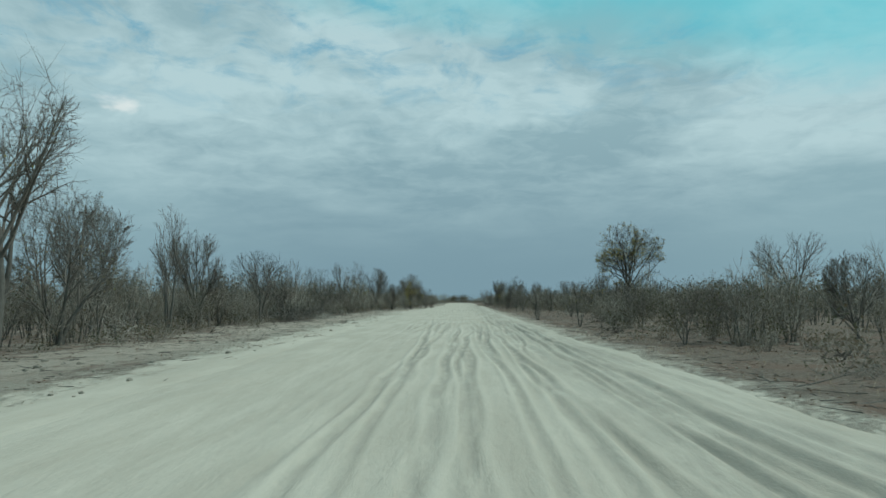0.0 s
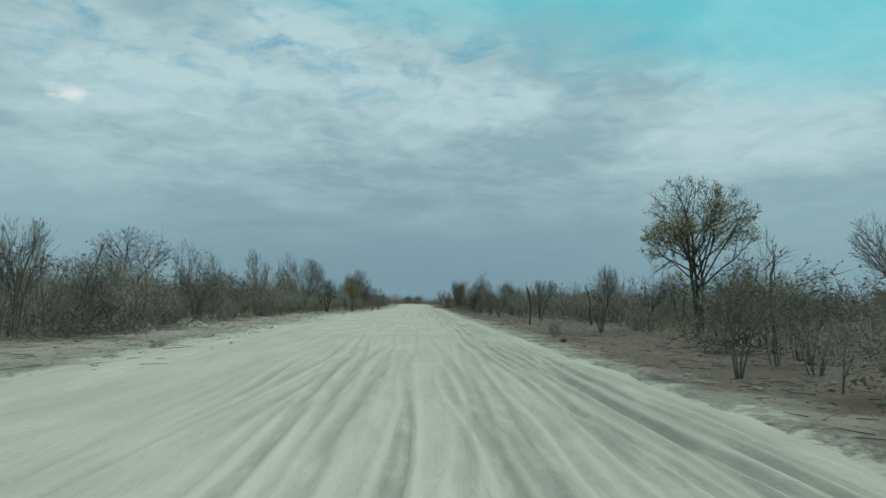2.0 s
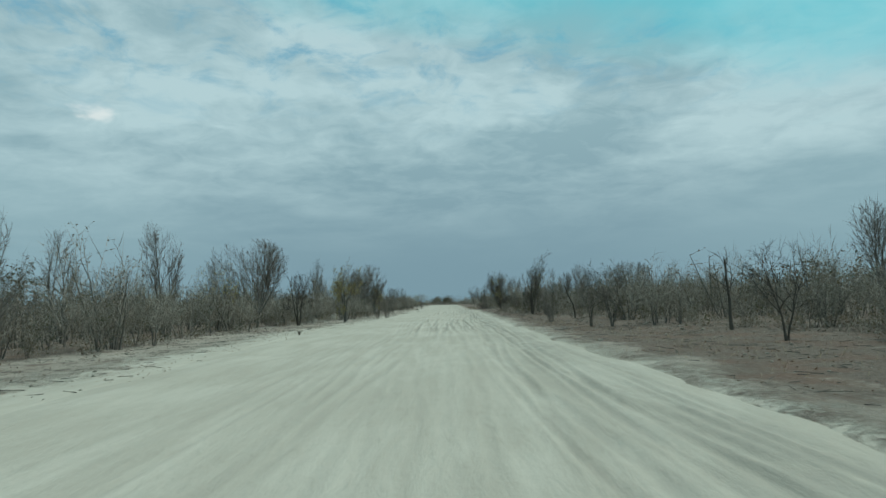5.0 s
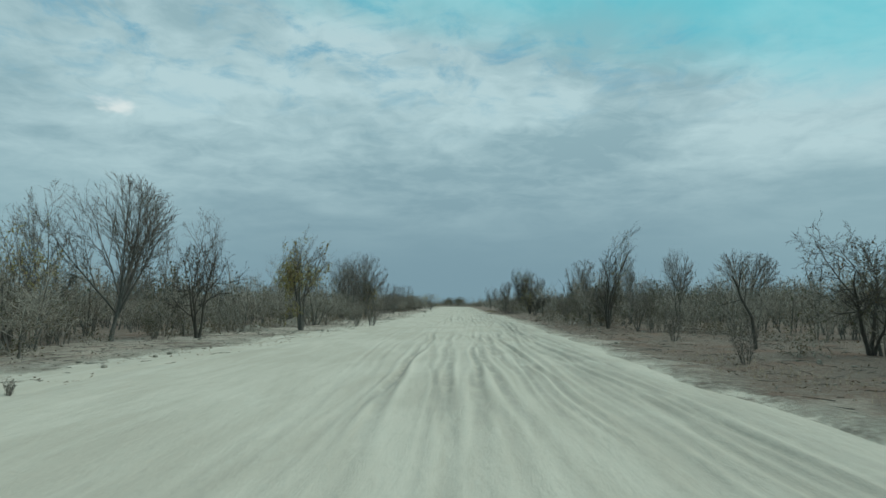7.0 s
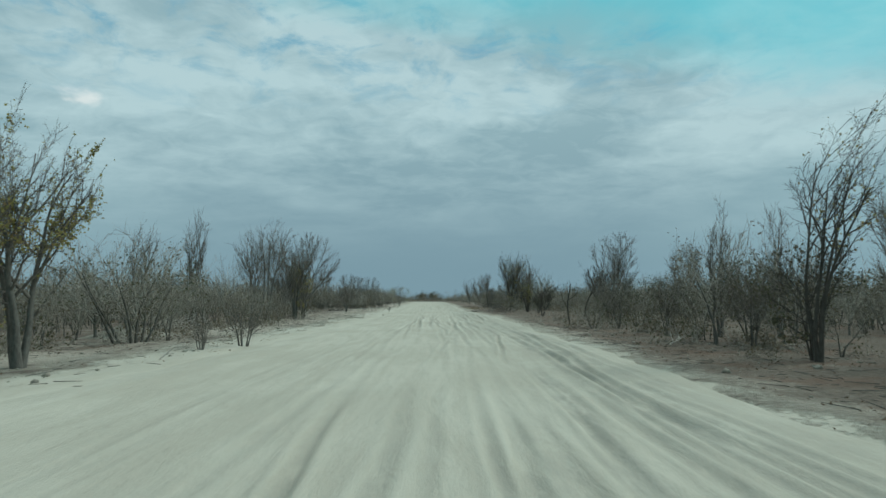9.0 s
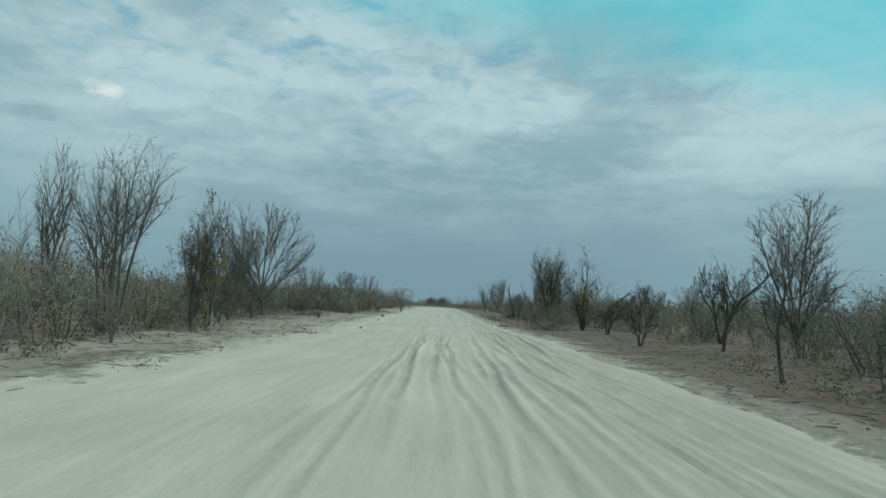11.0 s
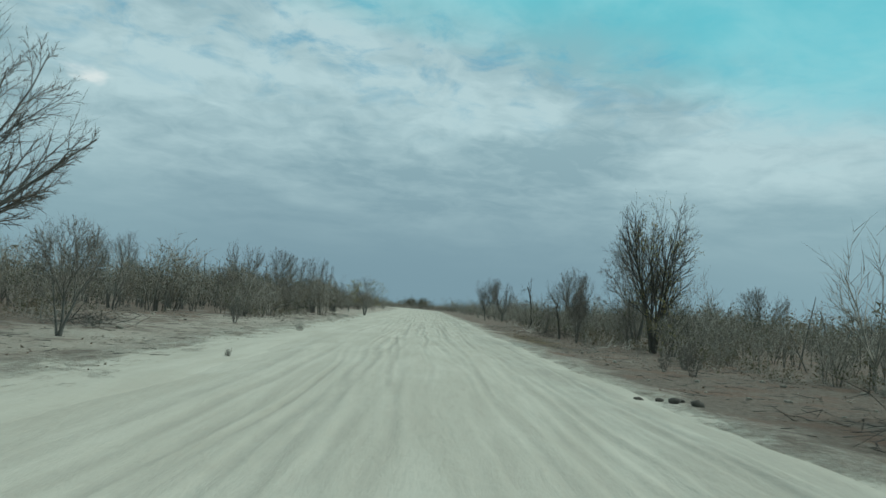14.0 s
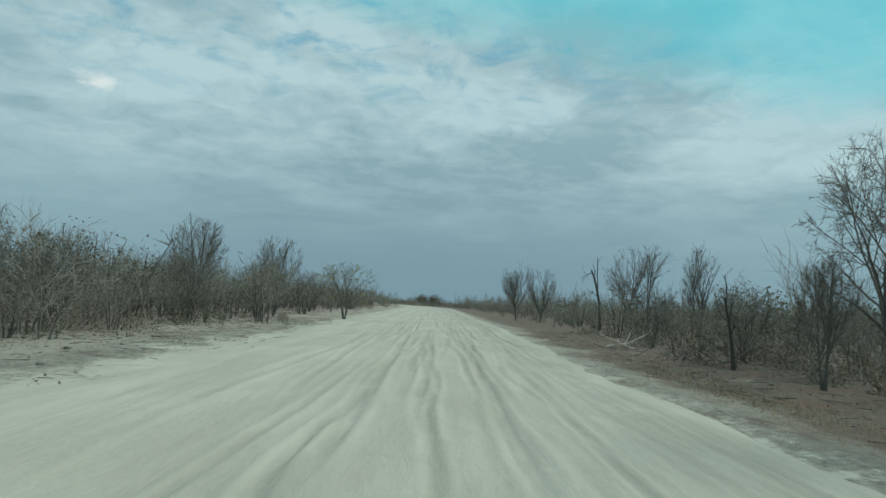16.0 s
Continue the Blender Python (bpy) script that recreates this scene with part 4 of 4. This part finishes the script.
for x, y, h, d in ((13.7, 77.4, 3.6, 2.6), (11.8, 88.0, 3.4, 2.4), (15.5, 70.0, 3.8, 2.8), (13.0, 95.0, 3.6, 2.6), (16.0, 82.0, 4.4, 3.0), (18.5, 72.0, 4.0, 3.0), (15.6, 58.6, 4.2, 3.0), (10.6, 118.0, 3.2, 2.4)):
    plant("dead" if y in (77.4, 95.0, 118.0) else "sapling", x, y, h, d * 1.15, "small bare dark-stemmed tree on open ground", bark=DARK_BARK)

# ---------------------------------------------------------------- scrub beside the road


def left_edge(y):
    return 1.3 * np.sin(np.asarray(y) * 0.37) + 0.8 * np.sin(np.asarray(y) * 0.91 + 1.0) + np.interp(y, [-20, 60, 130, 142, 176, 190, 214, 226, 232, 240, 300, 420], [14.0, 15.5, 15.0, 12.5, 11.0, 16.5, 18.0, 20.0, 12.5, 11.0, 10.5, 9.0])


def lush(y, side):
    """How well the scrub grows along the road."""
    return 0.95 + 0.14 * np.sin(y * 0.23 + side) + 0.12 * np.sin(y * 0.61 + 2 * side) + 0.08 * np.sin(y * 1.37)


def right_edge(y):
    return 1.0 * np.sin(np.asarray(y) * 0.43) + 0.6 * np.sin(np.asarray(y) * 1.07 + 1.0) + 0.4 + np.interp(y, [-20, 46, 51, 60, 98, 101, 112, 118, 128, 134, 165, 172, 197, 206, 260, 420], [9.2, 8.6, 12.5, 14.0, 14.5, 10.5, 11.5, 14.0, 12.5, 9.0, 8.6, 14.5, 15.0, 11.0, 10.0, 8.5])


BUSH_LABELS = ["grey leafless thicket bush with many thin stems", "dusty bush with sparse olive leaves and grey stems",
               "dry bush holding some brown leaves"]
MASTERS = []
for k in range(14):
    hgt = (2.4, 2.8, 3.2, 2.0, 3.5, 2.6, 4.0)[k % 7]
    kind = "sapling" if k % 2 else "shrub"
    hgt *= 1.2 if k % 2 else 1.0
    stems, limbs, crown, foliage = tree_parts(kind, hgt, hgt * (0.78 + 0.10 * (k % 5)) * (0.75 if k % 2 else 1.0), 900 + k, 0.0, (360, 640, 480)[k % 3], 0.055, 1.1)
    root = new("small_tree" if k % 2 else "bush")
    wooden(stems, limbs, BARK, root)
    twigs = part("crown", *crown, SCRUB_TWIG, root)
    if foliage is not None:
        part("foliage", *foliage, (GREY_LEAF, OLIVE_LEAF, GREY_LEAF)[k % 3], twigs)
    MASTERS.append(tagged(root, BUSH_LABELS[k % 3] if k % 2 == 0 else "small bare grey tree with a thin crooked trunk", "tree" if k % 2 else "bush", "roadside scrub", "thing"))

rng = np.random.default_rng(4)
used = [False] * len(MASTERS)
for side in (-1, 1):
    for step in np.arange(4, 262, 2.8):
        y = step + rng.uniform(-1, 1)
        e = float(left_edge(y) if side < 0 else right_edge(y))
        if side > 0 and y < 50 and rng.uniform() < 0.5:
            continue
        x = side * (e + 0.8 + 2.6 * rng.uniform() ** 1.4)
        k = int(rng.integers(0, len(MASTERS)))
        s = (0.45 + 0.65 * rng.uniform() ** 0.8) * (0.98 if side < 0 else 0.78) * float(lush(y, side))
        m = pose(x, y, ground_height(x, y) - 0.02, 0, 0, rng.uniform(0, 360)) @ Matrix.Diagonal((s * rng.uniform(0.85, 1.25), s * rng.uniform(0.85, 1.25), s, 1))
        if used[k]:
            copy_thing(MASTERS[k], m)
        else:
            used[k] = True
            MASTERS[k].matrix_basis = m

# the deep scrub behind: too many to count
THIN = [massed("pole" if k % 3 == 2 else "thicket", (2.2, 3.0, 2.6, 3.4)[k % 4], (2.4, 2.8, 3.0, 2.6)[k % 4], 700 + k, 0.0, (180, 260, 220)[k % 3], 0.062, 1.7) for k in range(8)]
WOODS = [massed("far_tree", (6.0, 5.4, 6.4, 5.0)[k % 4], (4.4, 2.6, 4.2, 3.6)[k % 4], 760 + k, 0.0, 0, 0.1, 2.1) for k in range(6)]


def scrub_mass(name, places, label, kinds):
    verts, tris, idx, base = [], [], [], 0
    heights = ground_height(np.array([p[0] for p in places]), np.array([p[1] for p in places]))
    for (x, y, s, turn, k), z in zip(places, heights):
        c, q = math.cos(turn) * s, math.sin(turn) * s
        for j, piece in enumerate(kinds[k]):
            if piece is None:
                continue
            v, t = piece
            verts.append(np.stack([v[:, 0] * c - v[:, 1] * q + x, v[:, 0] * q + v[:, 1] * c + y, v[:, 2] * s + z], 1))
            tris.append(t + base)
            idx.append(np.full(len(t), (0, 1, 2 + k % 2)[j]))
            base += len(v)
    ob = new(name, mesh_from(name, np.concatenate(verts), np.concatenate(tris), [BARK, SCRUB_TWIG, OLIVE_LEAF, GREY_LEAF], np.concatenate(idx)))
    return tagged(ob, label, "scrub", "", "stuff")


for side in (-1, 1):
    for y0, y1, n, reach in ((6, 110, 140, 14), (110, 220, 140, 14), (220, 330, 130, 14), (330, 440, 45, 12)):
        places, woods = [], []
        n = int(n * (0.95 if side > 0 else 1.0))
        for i in range(n + (48 if side < 0 else 44)):
            y = rng.uniform(y0, y1)
            e = float(left_edge(y) if side < 0 else right_edge(y))
            d = 0.9 + reach * rng.uniform() ** 1.3
            if side > 0 and y < 60 and rng.uniform() < 0.4:
                continue
            row = (side * (e + d) + float(centre(y)), y, (0.55 + 0.70 * rng.uniform()) * (1.2 if side < 0 else 0.95) * float(lush(y, side)), rng.uniform(0, 6.28))
            if i < n:
                places.append((*row, int(rng.integers(0, len(THIN)))))
            else:
                woods.append((side * (e + 3 + 34 * rng.uniform()) + float(centre(y)), row[1], rng.uniform(0.55, 1.02) * (1.08 if side < 0 else 1.0), row[3], int(rng.integers(0, len(WOODS)))))
        scrub_mass("scrub", places, "dense grey-brown leafless scrub thicket", THIN)
        scrub_mass("woods", woods, "scattered bare trees standing back in the scrub", WOODS)
# behind it the thicket closes up
MIDDLE = []
for k in range(6):
    r2 = np.random.default_rng(540 + k)
    feet = r2.normal(size=(7, 2)) * 0.7
    stem = np.array([(q[0], q[1], -0.05, q[0] * 1.25 + r2.normal() * 0.35, q[1] * 1.25 + r2.normal() * 0.35, r2.uniform(1.5, 2.6), 0.034, 0.012) for q in feet])
    on = stem[r2.integers(0, 7, 110)]
    at = on[:, :3] + (on[:, 3:6] - on[:, :3]) * r2.uniform(0.2, 1.0, (110, 1))
    way = r2.normal(size=(110, 3)) * np.array([0.8, 0.8, 0.5]) + np.array([0, 0, 0.45])
    twigs = np.concatenate([at, at + unit(way) * r2.uniform(0.3, 0.85, (110, 1)), np.full((110, 1), 0.013), np.full((110, 1), 0.002)], 1)
    MIDDLE.append((sticks(stem, 3), slivers(twigs, r2), flakes_at(np.concatenate([twigs[:, 3:6], (twigs[:, :3] + twigs[:, 3:6]) / 2]), 0.095, r2)))
for side in (-1, 1):
    for y0, y1, n in ((8, 150, 290), (150, 300, 290), (300, 440, 130)):
        places = []
        for _ in range(n):
            y = rng.uniform(y0, y1)
            e = float(left_edge(y) if side < 0 else right_edge(y)) + 7 + 30 * rng.uniform() ** 1.2
            places.append((side * e + float(centre(y)), y, rng.uniform(0.6, 1.35) * (1.35 if side < 0 else 1.1) * float(lush(y, side + 1)), rng.uniform(0, 6.28), int(rng.integers(0, 6))))
        scrub_mass("thicket", places, "close-grown grey thicket of thin bare stems", MIDDLE)
# still further back the thicket closes up
DEEP = []
for k in range(4):
    r2 = np.random.default_rng(40 + k)
    stem = np.array([(*(np.array([q[0], q[1], 0.0])), *(np.array([q[0] + r2.normal() * 0.3, q[1] + r2.normal() * 0.3, r2.uniform(2.2, 3.8)])), 0.05, 0.01) for q in r2.normal(size=(7, 2)) * 0.9])
    pts = r2.normal(size=(75, 3)) * np.array([1.2, 1.2, 0.9]) + np.array([0, 0, 1.9])
    pts[:, 2] = np.abs(pts[:, 2])
    DEEP.append((None, spikes(stem), flakes_at(pts, 0.36, r2)))
for side in (-1, 1):
    places = [(side * rng.uniform(46, 120), rng.uniform(10, 430), rng.uniform(0.9, 1.5), rng.uniform(0, 6.28), int(rng.integers(0, 4))) for _ in range(260)]
    scrub_mass("deep_thicket", places, "far grey-brown thicket closing the view", DEEP)
# beyond the bend
places = [(rng.uniform(-45, 45), rng.uniform(446, 500), rng.uniform(0.62, 0.95), rng.uniform(0, 6.28), int(rng.integers(0, 6))) for _ in range(170)]
scrub_mass("scrub", places, "low far scrub closing off the road's bend", MIDDLE)
places = [(c + rng.normal() * 2.6, 968 + rng.uniform(-6, 12), rng.uniform(1.7, 2.6), rng.uniform(0, 6.28), int(rng.integers(0, 4))) for c in (-11.5, 2.0) for _ in range(26)]
places += [(rng.uniform(-120, 120), 975 + rng.uniform(0, 30), rng.uniform(0.9, 1.5), rng.uniform(0, 6.28), int(rng.integers(0, 4))) for _ in range(120)]
places += [(rng.choice((-1, 1)) * rng.uniform(18, 260), rng.uniform(520, 900), rng.uniform(1.0, 1.9), rng.uniform(0, 6.28), int(rng.integers(0, 4))) for _ in range(260)]
scrub_mass("far_woods", places, "distant dark trees on the horizon", DEEP)

# ---------------------------------------------------------------- undergrowth, litter and what lies about
UNDER = []
for k in range(5):
    r2 = np.random.default_rng(300 + k)
    rows = []
    for i in range(15):
        a, q = r2.uniform(0, 6.28), 0.5 * math.sqrt(r2.uniform())
        p = np.array([math.cos(a) * q, math.sin(a) * q, -0.02])
        d = unit(np.array([r2.normal() * 0.7, r2.normal() * 0.7, r2.uniform(0.25, 1.2)]))
        ln = r2.uniform(0.25, 0.75)
        rows.append((*p, *(p + d * ln), 0.013, 0.004))
        for h in range(2):
            f = p + d * ln * r2.uniform(0.3, 0.9)
            e = unit(d + r2.normal(size=3) * 0.7)
            rows.append((*f, *(f + e * ln * r2.uniform(0.3, 0.6)), 0.010, 0.003))
    rows = np.array(rows)
    UNDER.append((None, spikes(rows), flakes_at(rows[r2.integers(0, len(rows), 110 if k % 2 else 60), 3:6] + r2.normal(size=(110 if k % 2 else 60, 3)) * 0.06, 0.075, r2)))
for side in (-1, 1):
    places = []
    for _ in range(330 if side < 0 else 480):
        y = rng.uniform(4, 262)
        e = float(left_edge(y) if side < 0 else right_edge(y))
        x = side * (e + (rng.normal(1.4, 1.4) if side < 0 else rng.normal(2.2, 1.6)))
        if abs(x) < 6.8:
            continue
        places.append((x, y, rng.uniform(0.5, 1.5), rng.uniform(0, 6.28), int(rng.integers(0, 5))))
    scrub_mass("undergrowth", places, "low tangled dry undergrowth at the scrub's foot", UNDER)


def scatter(n, side_left=0.4):
    """Places on the verges, thicker under the scrub."""
    y = rng.uniform(3, 262, n)
    left = rng.uniform(size=n) < side_left
    u = rng.uniform(size=n)
    x = np.where(left, -(6.0 + (left_edge(y) - 3.0) * u ** 0.6), 5.9 + (right_edge(y) - 2.0) * u ** 0.9)
    return np.stack([x, y], 1)


# twigs lying on the soil
spots = scatter(7000, 0.42)
a, ln = rng.uniform(0, 6.28, 7000), rng.uniform(0.12, 0.75, 7000) * rng.uniform(0.5, 1.0, 7000)
p = np.column_stack([spots, ground_height(spots[:, 0], spots[:, 1]) + 0.012])
rows = np.column_stack([p, p + np.column_stack([np.cos(a), np.sin(a), rng.uniform(0.0, 0.12, 7000)]) * ln[:, None], np.full(7000, 0.010), np.full(7000, 0.005)])
twigs = new("fallen_twigs", mesh_from("fallen_twigs", *sticks(rows, 3), [BARK]))
tagged(twigs, "dry broken twigs strewn over the sandy verges", "twigs", "", "stuff")
# leaf litter in drifts
spots = scatter(2200, 0.42)
pts = np.repeat(spots, 14, 0) + rng.normal(size=(len(spots) * 14, 2)) * np.array([0.45, 0.7])
pts = np.column_stack([pts, ground_height(pts[:, 0], pts[:, 1]) + 0.01])
lit = new("leaf_litter", mesh_from("leaf_litter", *flakes_at(pts, 0.060, rng, 0.3), [BROWN_LEAF]))
tagged(lit, "drifts of dry reddish-brown fallen leaves on the verges", "leaf litter", "", "stuff")


def lump(seed, size, flat=0.6):
    """An irregular clod."""
    r2 = np.random.default_rng(seed)
    bm = bmesh.new()
    bmesh.ops.create_icosphere(bm, subdivisions=1, radius=1.0)
    for v in bm.verts:
        v.co *= r2.uniform(0.7, 1.25)
        v.co.z *= flat
    v = np.array([tuple(a.co) for a in bm.verts]) * size
    t = np.array([[q.index for q in f.verts] for f in bm.faces])
    bm.free()
    return v, t


CLODS = [lump(50 + k, 1.0, 0.55 + 0.1 * (k % 3)) for k in range(6)]
verts, tris, base = [], [], 0
spots = scatter(2600, 0.50)
for x, y, z in zip(spots[:, 0], spots[:, 1], ground_height(spots[:, 0], spots[:, 1])):
    v, t = CLODS[int(rng.integers(0, 6))]
    s = 0.02 + 0.10 * rng.uniform() ** 4
    verts.append(v * s + np.array([x, y, z + 0.2 * s]))
    tris.append(t + base)
    base += len(v)
ob = new("soil_crumbs", mesh_from("soil_crumbs", np.concatenate(verts), np.concatenate(tris), [SOIL]))
tagged(ob, "small grey soil crumbs along the road's edges", "soil", "", "stuff")

# dry grass on the right verge
pts = []
for cx, cy, sx, sy, n in ((6.8, 231, 0.7, 4.5, 900), (6.5, 226, 0.5, 2.5, 450), (9.0, 90, 1.6, 9.0, 500), (7.6, 110, 0.8, 4.0, 260), (7.4, 28, 0.7, 8.0, 300)):
    for _ in range(n):
        px, py = rng.normal(cx, sx), rng.normal(cy, sy)
        p = np.array([px, py, float(ground_height(px, py)) - 0.01])
        pts.append((*p, *(p + np.array([rng.normal() * 0.07, rng.normal() * 0.07, rng.uniform(0.06, 0.22)])), 0.006, 0.001))
grass = new("dry_grass", mesh_from("dry_grass", *spikes(pts), [STRAW]))
tagged(grass, "short tufts of dry straw-coloured grass on the verge", "grass", "", "stuff")


def fallen_branch(x, y, length, turn, label, mat, seed, rise=0.10, name="fallen_branch"):
    """A dead branch on the ground with its side shoots."""
    r2 = np.random.default_rng(seed)
    d = np.array([math.cos(radians(turn)), math.sin(radians(turn)), rise])
    rows, nodes = grow(r2, (0, 0, 0.04), d, length, 0.02 + 0.016 * length, 0.012, 7, 0.12, 0.0)
    root = new(name)
    root.matrix_basis = pose(x, y, ground_height(x, y))
    for k in range(int(5 + length * 2)):
        j = nodes[int(r2.integers(1, 7))]
        q = fork(r2, j[1], r2.uniform(0.4, 1.0))
        q[2] = abs(q[2]) * 0.7
        more, ends = grow(r2, j[0], q, length * r2.uniform(0.15, 0.45), j[2] * 0.6, 0.005, 3, 0.2, 0.0)
        part("branchlet", *tube(more, 4), mat, root)
    part("bough", *tube(rows, 6), mat, root)
    return tagged(root, label, "fallen branch", "fallen wood", "thing")


def brush_pile(x, y, wide, high, label, mat, seed):
    """A heap of crossed dead branches."""
    r2 = np.random.default_rng(seed)
    root = new("brush_pile")
    root.matrix_basis = pose(x, y, ground_height(x, y))
    for k in range(int(26 * wide)):
        a = r2.uniform(0, 6.28)
        p = np.array([r2.normal() * wide * 0.3, r2.normal() * wide * 0.3, r2.uniform(0, high * 0.7)])
        d = np.array([math.cos(a), math.sin(a), r2.normal() * 0.35])
        stem, ends = grow(r2, p - d * wide * 0.25, unit(d), wide * r2.uniform(0.3, 0.8), r2.uniform(0.012, 0.035), 0.006, 3, 0.16, 0.0)
        shoots = []
        for h in range(3):
            e = ends[int(r2.integers(0, 3))]
            shoots += grow(r2, e[0], fork(r2, e[1], 0.7), wide * r2.uniform(0.1, 0.3), 0.010, 0.003, 1, 0.1, 0.0)[0]
        v, f = join(tube(stem, 4), sticks(shoots, 3))
        v[:, 2] = np.maximum(v[:, 2], 0.005)
        part("branch", v, f, mat, root)
    return tagged(root, label, "brush pile", "fallen wood", "thing")


def sand_mound(x, y, wide, long, high, label, seed):
    g = np.linspace(-1, 1, 25)
    gx, gy = np.meshgrid(g, g)
    r = np.sqrt(gx ** 2 + gy ** 2)
    z = high * np.clip(1 - r, 0, 1) ** 1.1 * (1 + 0.5 * waves(gx * 3, gy * 3, seed, 1.0)) - 0.06 * (r > 0.9)
    v = np.stack([gx * wide / 2, gy * long / 2, z], -1).reshape(-1, 3)
    k = np.arange(24 * 24)
    i = (k // 24) * 25 + k % 24
    t = np.concatenate([np.stack([i, i + 1, i + 26], 1), np.stack([i, i + 26, i + 25], 1)])
    ob = new("sand_mound", mesh_from("sand_mound", v, t, [SOIL]))
    ob.matrix_basis = pose(x, y, ground_height(x, y) - 0.03, 0, 0, seed * 37)
    return tagged(ob, label, "sand mound", "sand mounds", "thing")


def clod(x, y, size, label, mat, seed, name="soil_clod", category="clod"):
    v, t = lump(seed, size)
    ob = new(name, mesh_from(name, v, t, [mat]))
    ob.matrix_basis = pose(x, y, ground_height(x, y) + size * 0.25)
    return tagged(ob, label, category, "clods", "thing")


fallen_branch(3.7, 13.4, 0.7, 20, "small dead twig lying on the sand road", DARK_BARK, 1, 0.05)
fallen_branch(5.8, 12.4, 1.9, -20, "dry bare branch lying at the road's edge", BARK, 2, 0.06)
fallen_branch(6.4, 10.4, 1.2, 15, "dry bare branch lying at the road's edge", BARK, 3, 0.06)
brush_pile(10.2, 17.9, 0.7, 0.3, "dark stump-like heap of dead sticks on bare soil", DARK_BARK, 4)
fallen_branch(-14.5, 36.0, 3.0, 5, "dark fallen log lying before the scrub", DARK_BARK, 5, 0.03)
fallen_branch(-10.1, 28.6, 2.4, -8, "thin dark branch lying on pale soil", DARK_BARK, 6, 0.02)
brush_pile(7.6, 32.5, 1.2, 0.35, "low heap of green-grey cut branches", DARK_BARK, 7)
brush_pile(-14.0, 66.0, 3.6, 1.3, "large heap of cut bleached branches by the scrub", BARK, 8)
brush_pile(-15.5, 61.0, 4.6, 1.5, "large heap of cut bleached branches by the scrub", BARK, 26)
brush_pile(-14.6, 55.5, 3.8, 1.2, "large heap of cut bleached branches by the scrub", BARK, 27)
brush_pile(-17.0, 72.0, 3.0, 1.1, "large heap of cut bleached branches by the scrub", BARK, 9)
brush_pile(11.0, 49.0, 2.6, 0.6, "dark heap of dead branches under the trees", DARK_BARK, 10)
brush_pile(-8.8, 50.3, 0.6, 0.3, "small pale heap of dry sticks on sand", DEADWOOD, 11)
sand_mound(-18.5, 69.0, 5.0, 3.2, 0.75, "pale heap of graded sand beside the scrub", 1)
sand_mound(-15.0, 72.0, 4.0, 3.0, 0.55, "pale heap of graded sand beside the scrub", 2)
sand_mound(-17.1, 137.1, 3.2, 2.4, 0.45, "low grey sand heap on the verge", 3)
sand_mound(-13.6, 137.2, 3.4, 2.4, 0.45, "low grey sand heap on the verge", 4)
sand_mound(-14.0, 152.0, 5.0, 3.0, 0.6, "low grey sand heap on the verge", 5)
for k, (x, y, s) in enumerate(((4.35, 201.2, 0.13), (4.75, 201.1, 0.10), (4.95, 200.8, 0.16), (5.2, 201.0, 0.09), (5.35, 200.5, 0.14), (6.6, 55.3, 0.16))):
    clod(x, y, s, "dark lump of dung on the verge", DARK_BARK, 70 + k, "dung", "dung")
for k in range(16):
    clod(-6.7 + rng.normal() * 0.5, 180.7 + rng.normal() * 0.4, rng.uniform(0.035, 0.09), "dark clod of soil on pale sand", SOIL, 80 + k)
brush_pile(8.2, 196.6, 2.6, 0.7, "dark heap of fallen branches at the scrub's foot", DARK_BARK, 12)
brush_pile(9.9, 236.4, 2.8, 1.0, "dark tangled heap of dead branches", DARK_BARK, 13)
fallen_branch(8.0, 244.2, 3.4, 25, "pale bleached fallen tree limb", DEADWOOD, 14, 0.22)
fallen_branch(9.0, 243.2, 2.2, 120, "pale bleached fallen tree limb", DEADWOOD, 15, 0.25)
fallen_branch(9.4, 224.4, 3.2, 4, "grey log lying across the litter", DEADWOOD, 16, 0.02)
fallen_branch(8.2, 143.6, 1.4, 60, "pale bare stick propped on the verge", DEADWOOD, 17, 0.12)
fallen_branch(-7.6, 139.6, 0.4, 30, "short white stick on the sandy verge", DEADWOOD, 18, 0.5)
fallen_branch(7.2, 190.9, 0.7, 10, "short white stick on dark litter", DEADWOOD, 19, 0.08)
fallen_branch(7.9, 190.7, 0.5, -30, "short white stick on dark litter", DEADWOOD, 20, 0.05)
fallen_branch(-10.5, 184.1, 2.8, -10, "thin dark branch lying on pale soil", DARK_BARK, 21, 0.02)
brush_pile(-13.5, 212.5, 2.6, 0.5, "low heap of grey branches before the scrub", BARK, 22)
fallen_branch(-8.7, 195.2, 1.8, 15, "thin dark branch lying on pale soil", DARK_BARK, 23, 0.02)
brush_pile(-11.2, 178.4, 1.4, 1.1, "bleached dead branches leaning in the scrub", DEADWOOD, 28)
brush_pile(-14.9, 160.0, 2.4, 0.9, "bleached dead branches leaning in the scrub", DEADWOOD, 24)
brush_pile(-15.5, 30.0, 1.8, 1.6, "bleached dead branches leaning in the scrub", DEADWOOD, 25)
SAPLING = "bare waist-high sapling on the sandy verge"
for x, y, h in ((8.6, 208.5, 1.3), (9.4, 211.2, 1.4), (8.2, 210.1, 0.9), (-7.6, 143.0, 1.5), (9.4, 123.2, 1.7), (-4.9, 187.4, 0.25), (-5.4, 204.0, 0.3), (-8.6, 106.5, 0.4)):
    plant("shrub", x, y, h, h * 0.7, SAPLING if h > 0.6 else "tiny dry tuft of twigs on sand", category="bush", name="sapling" if h > 0.6 else "dry_tuft")
